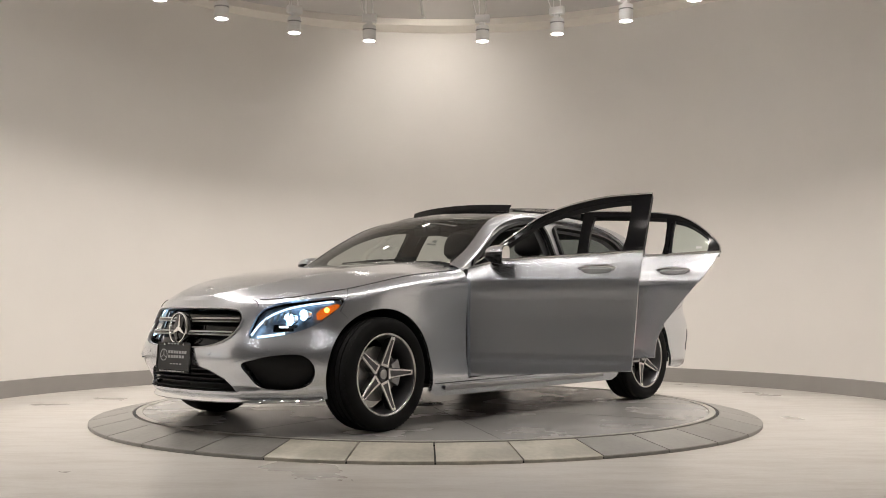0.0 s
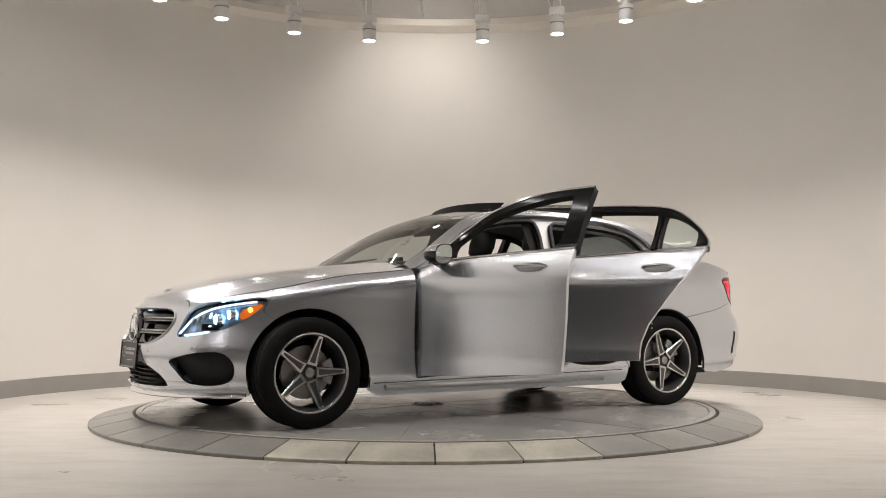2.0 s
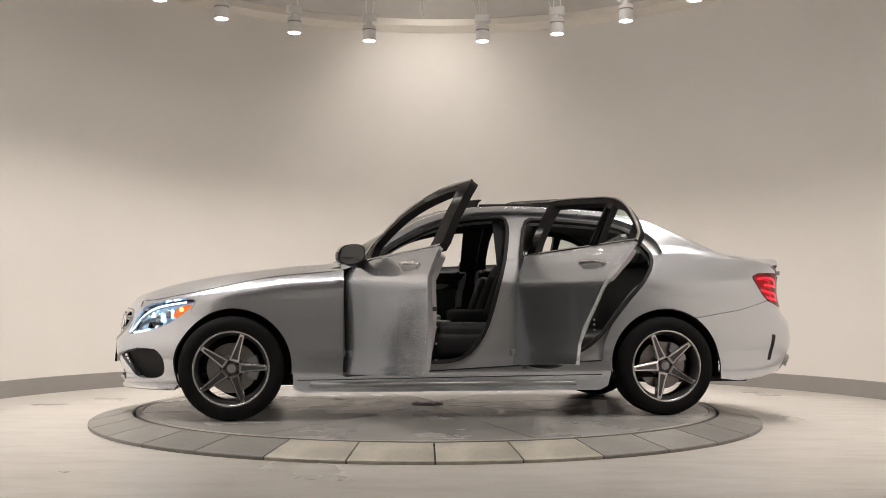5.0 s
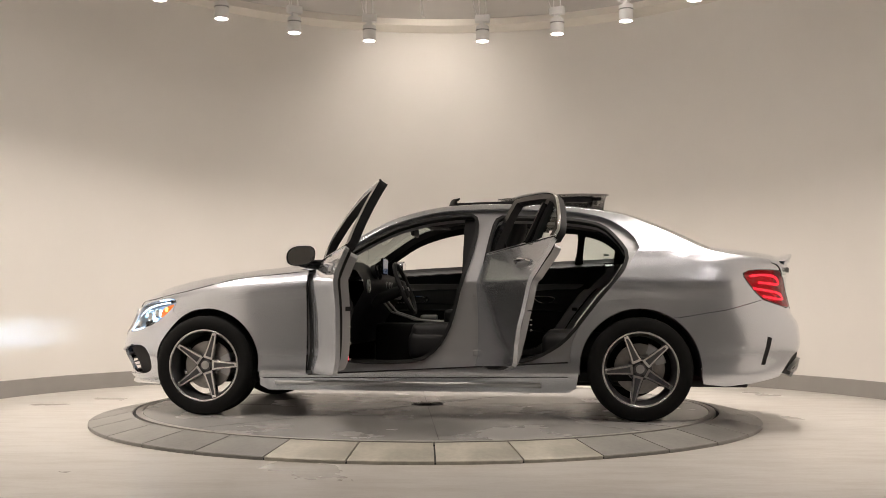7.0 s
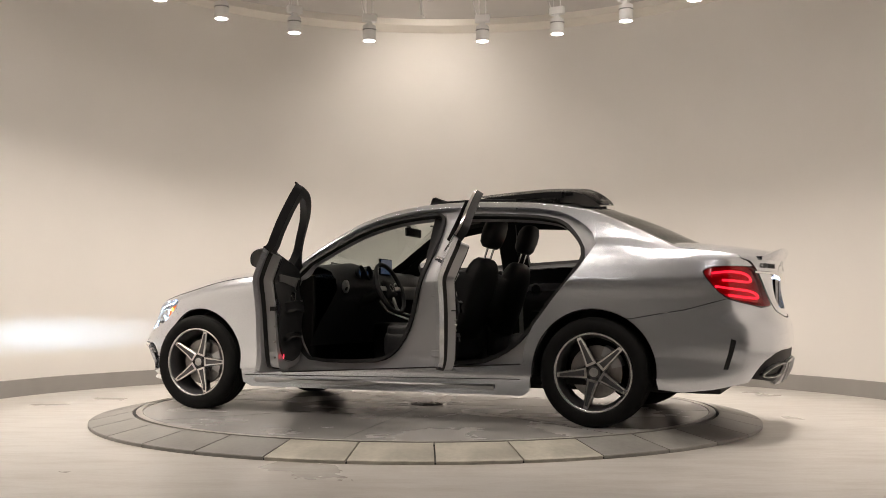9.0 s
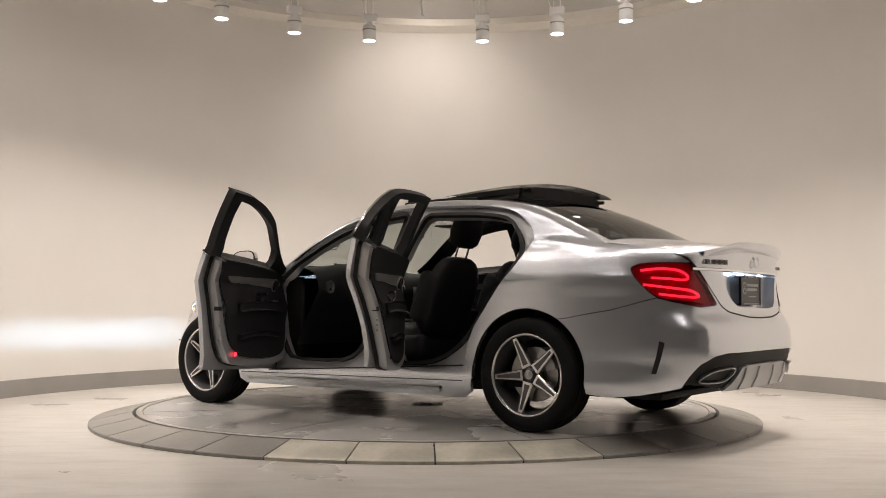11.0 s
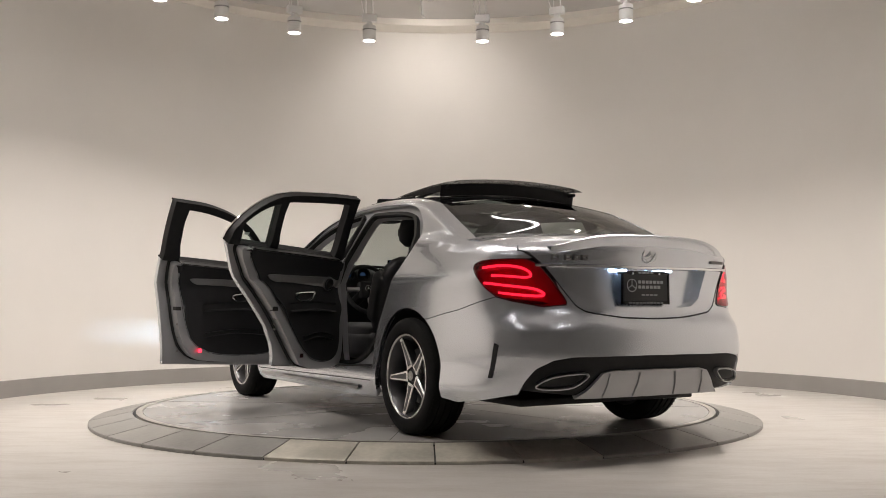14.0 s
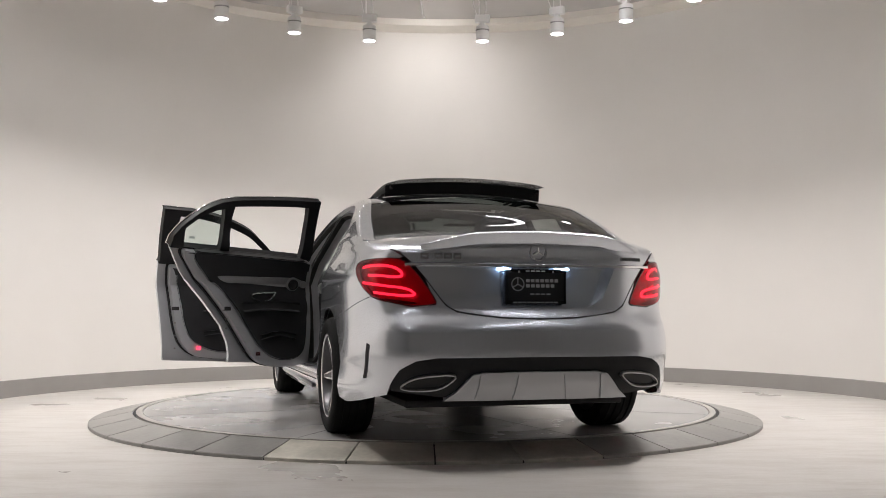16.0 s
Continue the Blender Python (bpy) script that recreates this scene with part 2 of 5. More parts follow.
# angles (degrees) of the track spots about the lamp circle
LAMP_C, LAMP_R = (-0.04, -0.10), 2.70
LAMP_ANGLES = [150.0, 135.0, 118.5, 102.0, 77.3, 60.7, 44.8, 27.7,
               10.0, -8.0, -26.0, -44.0, -62.0, -80.0, 170.0, 188.0, 206.0, 224.0, 242.0, 260.0]


def build_lamp():
    lamp = tagged(new("track_spot"), "white cylindrical track spotlight hanging from thin rods", "spotlight", "spotlights over the turntable")
    z = LAMP_Z
    bm = bmesh.new()
    lathe(bm, [(0.052, z + 0.012), (0.064, z), (0.066, z + 0.004), (0.066, z + 0.150), (0.062, z + 0.158), (0.001, z + 0.158)], 32)
    part("can", bm, LAMP_WHITE, lamp, smooth="auto")
    bm = bmesh.new()
    lathe(bm, [(0.001, z + 0.006), (0.056, z + 0.006), (0.056, z + 0.02), (0.001, z + 0.02)], 32)
    part("lens", bm, LAMP_GLOW, lamp, "glowing round lens")
    for i in range(20):
        bm = bmesh.new()
        a = 2 * math.pi * i / 20
        box(bm, 0.064, 0.0672, -0.007, 0.007, z + 0.108, z + 0.118, Matrix.Rotation(a, 4, "Z"))
        part("vent_slot", bm, DARK, lamp, smooth=False)
    bm = bmesh.new()
    box(bm, -0.028, 0.028, -0.025, 0.025, z + 0.158, z + 0.20, bevel=0.006)
    part("knuckle", bm, LAMP_WHITE, lamp, smooth="auto")
    bm = bmesh.new()
    box(bm, -0.075, 0.075, -0.035, 0.035, z + 0.20, z + 0.275, bevel=0.008)
    part("driver_box", bm, LAMP_WHITE, lamp, smooth="auto")
    for x in (-0.035, 0.035):
        bm = bmesh.new()
        tube(bm, [(x, 0, z + 0.27), (x, 0, CEIL_Z)], 0.006, 8)
        part("rod", bm, LAMP_WHITE, lamp)
    bm = bmesh.new()
    tube(bm, [(.055, .02, z + .268), (.072, .03, z + .32), (.088, .035, z + .40), (.075, .03, z + .50), (.05, .01, CEIL_Z)], .005, 8)
    part("cable", bm, LAMP_WHITE, lamp, "thin looped white cable")
    bm = bmesh.new()
    box(bm, -.045, .045, -.0365, -.034, z + .212, z + .222)
    part("box_slot", bm, DARK, lamp, smooth=False)
    return lamp


def build_lamps():
    first = build_lamp()
    for i, a in enumerate(LAMP_ANGLES):
        x, y = LAMP_C[0] + LAMP_R * math.cos(radians(a)), LAMP_C[1] + LAMP_R * math.sin(radians(a))
        m = pose(x, y, 0, 0, 0, a + 90)
        if i == 0:
            first.matrix_basis = m
        else:
            copy_thing(first, m)


def light_room():
    for i, a in enumerate(LAMP_ANGLES):
        c, s = math.cos(radians(a)), math.sin(radians(a))
        x, y = LAMP_C[0] + LAMP_R * c, LAMP_C[1] + LAMP_R * s
        spot((x, y, LAMP_Z - 0.01), (x - 0.06 * c, y - 0.06 * s, 0), SPOT_POWER * (0.29 if s < -0.75 else 1.0), 104, 0.85)


TUBE_GLOW = material("fluorescent_tube", (1, 1, 1), rough=0.5, vary=0, emit=(1.0, 0.98, 0.96), glow=15.0)
# ceiling tubes in the hall: x, y, length, turn
TUBES = [(-1.3, -2.0, 2.4, 8), (1.42, 1.15, 1.3, 88), (-2.6, -5.4, 2.4, 0), (2.6, -5.4, 2.4, 0)]


def build_tubes():
    for x, y, ln, turn in TUBES:
        lamp = tagged(new("ceiling_tube_light"), "long white fluorescent tube light under the ceiling", "ceiling light", "tube lights in the hall")
        bm = bmesh.new()
        box(bm, -.06, .06, -ln / 2, ln / 2, CEIL_Z - .05, CEIL_Z, bevel=.008)
        part("housing", bm, LAMP_WHITE, lamp, smooth="auto")
        bm = bmesh.new()
        tube(bm, [(0, -ln / 2 + .03, CEIL_Z - .075), (0, ln / 2 - .03, CEIL_Z - .075)], .024, 12)
        part("tube", bm, TUBE_GLOW, lamp, "glowing white tube")
        for e in (-1, 1):
            bm = bmesh.new()
            box(bm, -.035, .035, e * (ln / 2 - .02) - .015, e * (ln / 2 - .02) + .015, CEIL_Z - .105, CEIL_Z - .05, bevel=.006)
            part("end_cap", bm, LAMP_WHITE, lamp, smooth="auto")
        lamp.matrix_basis = pose(x, y, 0, 0, 0, turn)


def build_wall_washer():
    """Spot under the ceiling that throws a pool of light high on the wall."""
    x, y, z = 0.02, 2.78, CEIL_Z - 0.07
    lamp = tagged(new("wall_washer"), "small white ceiling spotlight turned to the wall", "spotlight")
    m = look((x, y, z), (x, 4.05, 2.75)) @ Matrix.Rotation(math.pi, 4, "X")
    bm = bmesh.new()
    lathe(bm, [(.030, .02), (.034, .02), (.034, -.05), (.001, -.05)], 28, m=m)
    part("can", bm, LAMP_WHITE, lamp, smooth="auto")
    bm = bmesh.new()
    tube(bm, [(x, y - .03, z + .03), (x, y - .03, CEIL_Z)], .012, 8)
    part("stem", bm, LAMP_WHITE, lamp)
    spot((x, y + .04, z - .03), (x, 4.05, 2.75), 42, 134, 1.0, 0.05)


def build_pipe():
    """Thin bent pipe that hangs from the ceiling behind the lamps."""
    pipe = tagged(new("ceiling_pipe"), "thin white bent pipe hanging from the ceiling", "pipe")
    bm = bmesh.new()
    tube(bm, [(-.085, 2.6, CEIL_Z), (-.080, 2.6, 4.0), (-.075, 2.6, 3.88), (-.066, 2.6, 3.80), (-.050, 2.6, 3.765), (-.036, 2.6, 3.775)], [.013, .013, .013, .012, .011, .010], 10)
    part("bent_tube", bm, LAMP_WHITE, pipe)
    bm = bmesh.new()
    lathe(bm, [(.001, CEIL_Z - .012), (.034, CEIL_Z - .012), (.040, CEIL_Z), (.001, CEIL_Z)], 24, m=Matrix.Translation((-.085, 2.6, 0)))
    part("ceiling_plate", bm, LAMP_WHITE, pipe, smooth="auto")


build_room()
build_pipe()
build_tubes()
build_wall_washer()
build_turntable_disc = build_turntable()
build_lamps()
light_room()
# ---- body surface of the car: plan outline (s) and section (q), car axes x forward, y left, z up ----
def curve(*knots):
    """Smooth function through (x, value) knots."""
    xs, ys = [k[0] for k in knots], [k[1] for k in knots]
    n = len(xs)
    ms = []
    for i in range(n):
        if i in (0, n - 1):
            j = 0 if i == 0 else n - 2
            ms.append((ys[j + 1] - ys[j]) / (xs[j + 1] - xs[j]))
        else:
            d0, d1 = (ys[i] - ys[i - 1]) / (xs[i] - xs[i - 1]), (ys[i + 1] - ys[i]) / (xs[i + 1] - xs[i])
            ms.append(0.0 if d0 * d1 <= 0 else 2 * d0 * d1 / (d0 + d1))

    def f(x):
        if x <= xs[0]:
            return ys[0]
        if x >= xs[-1]:
            return ys[-1]
        i = next(k for k in range(n - 1) if x <= xs[k + 1])
        h = xs[i + 1] - xs[i]
        t = (x - xs[i]) / h
        return ((2 * t ** 3 - 3 * t * t + 1) * ys[i] + (t ** 3 - 2 * t * t + t) * h * ms[i]
                + (3 * t * t - 2 * t ** 3) * ys[i + 1] + (t ** 3 - t * t) * h * ms[i + 1])
    return f


HALF_W = 0.905
FRONT_C, FRONT_A, FRONT_N = 2.45, 1.20, 2.35
REAR_C, REAR_A, REAR_N = 0.0, 1.045, 3.6


def outline(c, a, n, sign):
    """Points of the plan outline from the side (y = HALF_W) round to the centre line, with arc lengths."""
    pts = []
    for i in range(601):
        p = math.pi / 2 * i / 600
        pts.append((c + sign * a * math.sin(p) ** (2 / n), HALF_W * max(math.cos(p), 0) ** (2 / n)))
    pts = np.array(pts)
    d = np.r_[0, np.cumsum(np.hypot(*np.diff(pts, axis=0).T))]
    return pts, d


FP, FD = outline(FRONT_C, FRONT_A, FRONT_N, 1)
RP, RD = outline(REAR_C, REAR_A, REAR_N, -1)
SF, SR = FRONT_C + FD[-1], REAR_C - RD[-1]      # front and rear centre line


def plan(s):
    """Plan point and outward normal at s."""
    if s > FRONT_C:
        P, D, u = FP, FD, s - FRONT_C
    elif s < REAR_C:
        P, D, u = RP, RD, REAR_C - s
    else:
        return s, HALF_W, 0.0, 1.0
    x, y = np.interp(u, D, P[:, 0]), np.interp(u, D, P[:, 1])
    e = 0.02
    x0, y0 = np.interp(max(u - e, 0), D, P[:, 0]), np.interp(max(u - e, 0), D, P[:, 1])
    x1, y1 = np.interp(min(u + e, D[-1]), D, P[:, 0]), np.interp(min(u + e, D[-1]), D, P[:, 1])
    if u + e > D[-1]:
        x1, y1 = P[-1, 0], P[-1, 1] - (u + e - D[-1])
    dx, dy = x1 - x0, y1 - y0
    k = math.hypot(dx, dy)
    nx, ny = -dy / k, dx / k
    if s < REAR_C:
        nx, ny = dy / k, -dx / k
    return float(x), float(y), float(nx), float(ny)


def at_x(x):
    """s of the outline where it has that x."""
    if x > FRONT_C:
        return FRONT_C + float(np.interp(x, FP[:, 0], FD))
    if x < REAR_C:
        return REAR_C - float(np.interp(-x, -RP[:, 0], RD))
    return x


def front_y(y):
    return FRONT_C + float(np.interp(-y, -FP[:, 1], FD))


def rear_y(y):
    return REAR_C - float(np.interp(-y, -RP[:, 1], RD))


TOP = curve((SR, 1.05), (rear_y(0.3), 1.042), (rear_y(0.6), 1.012), (at_x(-0.85), 1.025), (-0.5, 1.065), (-0.1, 1.10), (0.3, 1.085), (1.0, 1.05), (1.9, 1.0),
            (2.14, 0.955), (2.6, 0.905), (at_x(3.1), 0.81), (front_y(0.55), 0.755), (SF, 0.75))
ROUND = curve((SR, 0.03), (-0.8, 0.06), (-0.3, 0.09), (0.1, 0.05), (1.0, 0.04), (1.8, 0.05), (2.14, 0.12), (2.6, 0.12), (at_x(3.1), 0.09), (front_y(0.5), 0.05), (SF, 0.045))
TURN = curve((SR, 1.2), (-0.6, 1.1), (-0.2, 0.8), (0.2, 0.6), (1.8, 0.6), (2.14, 1.05), (2.6, 1.15), (SF, 1.2))
SIDE_OFF = curve((0.15, -0.05), (0.20, -0.026), (0.25, -0.010), (0.30, -0.004), (0.36, -0.012), (0.405, -0.0205), (0.425, -0.022), (0.50, -0.0215), (0.62, -0.019), (0.76, -0.010), (0.855, -0.0005), (0.875, -0.001), (0.93, -0.018), (0.98, -0.037), (1.05, -0.066), (1.15, -0.095))
FRONT_OFF = curve((0.15, -0.09), (0.20, -0.05), (0.24, -0.012), (0.28, -0.03), (0.40, -0.012), (0.50, 0.0), (0.60, -0.02), (0.70, -0.05), (0.80, -0.09))
REAR_OFF = curve((0.15, -0.10), (0.22, -0.05), (0.35, 0.012), (0.50, 0.03), (0.60, 0.026), (0.70, -0.02), (0.85, -0.04), (0.95, -0.035), (1.04, -0.02), (1.1, -0.02))


def top_q(s):
    """q at the upper edge of the lower body."""
    r, a = ROUND(s), TURN(s)
    return TOP(s) - r * math.sin(a) + r * a


def body(s, q):
    """Point of the outer skin."""
    x, y, nx, ny = plan(s)
    r, a1 = ROUND(s), TURN(s)
    qt = top_q(s)
    q0 = qt - r * a1
    qq = min(q, qt)
    z = qq
    w = min(1.0, abs(nx) * 1.15) ** 2
    lim = min(qq, q0 + r * a1 * 0.35)
    off = SIDE_OFF(lim) * (1 - w) + (FRONT_OFF(lim) if s > 1 else REAR_OFF(lim)) * w
    off += abs(nx * ny) * (0.13 * math.exp(-((lim - 0.42) / 0.13) ** 2) if s > 1 else 0.05 * math.exp(-((lim - 0.50) / 0.16) ** 2))
    if qq > q0:
        a = (qq - q0) / r
        z = q0 + r * math.sin(a)
        off -= r * (1 - math.cos(a))
    x, y = x + nx * off, y + ny * off
    if q > qt:
        d = q - qt
        z += d
        y -= 0.012 * min(1, d / 0.02) + 0.44 * d + 0.38 * d * d
    return Vector((x, y, z))


ROOF = curve((-0.75, 1.09), (-0.62, 1.108), (-0.5, 1.15), (-0.3, 1.245), (-0.1, 1.326), (0.09, 1.386), (0.46, 1.434), (0.9, 1.448), (1.2, 1.44), (1.4, 1.418),
             (1.6, 1.37), (1.8, 1.277), (2.0, 1.16), (2.24, 1.01), (2.4, 0.93))
CROWN = curve((-0.7, 0.10), (-0.5, 0.15), (-0.3, 0.165), (-0.1, 0.155), (0.2, 0.13), (1.15, 0.11), (1.6, 0.14), (2.0, 0.15), (2.2, 0.12))


def roof_z(x, y):
    return ROOF(x) - CROWN(x) * y * y


def corner(x):
    """Where side and roof meet: q, y, z."""
    qt = top_q(x)
    lo, hi = qt, qt + 0.6
    for _ in range(40):
        m = (lo + hi) / 2
        p = body(x, m)
        if p.z < roof_z(p.x, p.y):
            lo = m
        else:
            hi = m
    p = body(x, lo)
    return lo, p.y, p.z


# ---- car materials ----
def paint_material():
    """Silver metallic lacquer: fine flake under a clear coat."""
    m = material("silver_metallic_paint", (0.68, 0.71, 0.76), rough=0.26, metal=0.88, vary=0.015, scale=3, fine=0.10, fine_scale=1400, coat=1.0)
    return m


PAINT = paint_material()
# duller silver; shade of jambs and recesses is put into its darker tone
SILVER_DIM = material("dimmed_silver_paint", (0.46, 0.465, 0.48), rough=0.42, metal=0.6, vary=0.03, scale=5)
BLACK = material("black_plastic", (0.009, 0.009, 0.010), rough=0.6, spec=0.35, vary=0.2, scale=20, bump=0.2, bump_scale=400)
GLOSS = material("gloss_black", (0.006, 0.006, 0.007), rough=0.10, vary=0, spec=0.35)
RUBBER = material("tyre_rubber", (0.008, 0.008, 0.008), rough=0.82, spec=0.18, vary=0.2, scale=8, bump=0.15, bump_scale=150)
SEAL = material("rubber_seal", (0.008, 0.008, 0.008), rough=0.6, vary=0)
CHROME = material("chrome", (0.86, 0.87, 0.88), rough=0.06, metal=1.0, vary=0)
SATIN = material("satin_aluminium", (0.50, 0.50, 0.50), rough=0.32, metal=1.0, vary=0.03, scale=30)
TRIMSILVER = material("brushed_trim_panel", (0.40, 0.40, 0.405), rough=0.38, metal=0.7, vary=0.06, scale=60)
RIM_FACE = material("machined_rim_face", (0.62, 0.62, 0.62), rough=0.22, metal=1.0, vary=0.03, scale=40)
RIM_DARK = material("dark_grey_rim", (0.10, 0.10, 0.105), rough=0.35, metal=0.7, vary=0.05, scale=10)
STEEL = material("brake_steel", (0.32, 0.31, 0.30), rough=0.38, metal=0.9, vary=0.1, scale=30)
LEATHER = material("black_leather", (0.014, 0.014, 0.0155), rough=0.55, vary=0.15, scale=14, bump=0.35, bump_scale=320)
CARPET = material("black_carpet", (0.010, 0.010, 0.010), rough=0.95, vary=0.2, scale=40)
HEADLINER = material("grey_headliner", (0.10, 0.10, 0.098), rough=0.9, vary=0.05, scale=40)
REDLENS = material("red_tail_lens", (0.20, 0.005, 0.010), rough=0.16, vary=0.25, scale=60, coat=0.8, emit=(1.0, 0.012, 0.05), glow=0.05)
REDGLOW = material("red_light_guide", (0.8, 0.03, 0.06), rough=0.3, vary=0, emit=(1.0, 0.11, 0.21), glow=2.1)
REDDARK = material("dark_red_lens", (0.06, 0.004, 0.006), rough=0.12, vary=0, coat=0.8)
DRL = material("daytime_light_guide", (0.9, 0.95, 1), rough=0.3, vary=0, emit=(0.50, 0.76, 1.0), glow=1.7)
BEAM = material("headlamp_projector_glow", (0.9, 0.95, 1), rough=0.2, vary=0, emit=(0.42, 0.72, 1.0), glow=9.0)
# chrome housing with the projectors' bluish wash put into its colour
LAMPHOUSE = material("blue_washed_chrome", (0.34, 0.41, 0.50), rough=0.30, metal=0.8, vary=0.3, scale=40)
AMBER = material("amber_indicator", (0.55, 0.12, 0.01), rough=0.15, vary=0, coat=0.6, emit=(1.0, 0.20, 0.02), glow=0.45)
AMBERGLOW = material("amber_bulb_glow", (1.0, 0.5, 0.1), rough=0.2, vary=0, emit=(1.0, 0.42, 0.06), glow=5.0)
PLATELIGHT = material("plate_lamp_glow", (1, 1, 1), rough=0.3, vary=0, emit=(0.50, 0.72, 1.0), glow=26.0)
HEADBEAM = material("headlamp_source", (1, 1, 1), rough=0.3, vary=0, emit=(0.52, 0.77, 1.0), glow=21000.0)
REDREF = material("red_courtesy_light", (0.6, 0.01, 0.02), rough=0.3, vary=0, emit=(1.0, 0.03, 0.06), glow=3.0)
SCREEN = material("lit_screen", (0.02, 0.03, 0.05), rough=0.15, vary=0, emit=(0.25, 0.5, 1.0), glow=0.05)
WHITE = material("white_sticker", (0.75, 0.76, 0.76), rough=0.5, vary=0.02)
PLATE = material("black_plate", (0.012, 0.013, 0.015), rough=0.3, vary=0.1)
PLATEMARK = material("pale_print", (0.42, 0.43, 0.44), rough=0.5, vary=0)
CLEAR = glass("clear_lens", (0.93, 0.95, 0.96))
TINT = glass("tinted_glass", (0.72, 0.80, 0.77))
SCREENGLASS = glass("windscreen_glass", (0.50, 0.54, 0.52))
REARGLASS = glass("rear_window_glass", (0.20, 0.23, 0.22))
MIRROR = material("mirror_glass", (0.72, 0.72, 0.72), rough=0.02, metal=1.0, vary=0)

CAR = tagged(new("car"), "silver four-door saloon with two doors open on one side", "car")
CARM = Matrix.Translation((-OX, -OY, 0))


def cpart(name, bm, mat, parent=None, label="", smooth="auto"):
    """A part in the car's own plan: under the car, or under one of its parts."""
    ob = part(name, bm, mat, parent or CAR, label, smooth)
    if parent is None:
        ob.matrix_basis = CARM
    return ob


# ---- shaping panels on the body surface ----
def chaikin(pts, n=2, closed=True):
    for _ in range(n):
        out = []
        k = len(pts)
        for i in range(k if closed else k - 1):
            a, b = pts[i], pts[(i + 1) % k]
            out += [(a[0] * .75 + b[0] * .25, a[1] * .75 + b[1] * .25), (a[0] * .25 + b[0] * .75, a[1] * .25 + b[1] * .75)]
        pts = out if closed else [pts[0]] + out + [pts[-1]]
    return pts


def dense(pts, step, closed=True):
    out = []
    k = len(pts)
    for i in range(k if closed else k - 1):
        a, b = pts[i], pts[(i + 1) % k]
        n = max(1, math.ceil(math.hypot(b[0] - a[0], b[1] - a[1]) / step))
        out += [(a[0] + (b[0] - a[0]) * j / n, a[1] + (b[1] - a[1]) * j / n) for j in range(n)]
    return out if closed else out + [pts[-1]]


def inside(px, py, poly):
    r = np.zeros(len(px), bool)
    k = len(poly)
    for i in range(k):
        x0, y0 = poly[i]
        x1, y1 = poly[(i + 1) % k]
        c = (y0 > py) != (y1 > py)
        if abs(y1 - y0) > 1e-12:
            r ^= c & (px < (x1 - x0) * (py - y0) / (y1 - y0) + x0)
    return r


def normal_at(f, s, q):
    e = 0.006
    a, b = f(s + e, q) - f(s - e, q), f(s, q + e) - f(s, q - e)
    n = b.cross(a)
    return n.normalized() if n.length > 1e-9 else Vector((0, 1, 0))


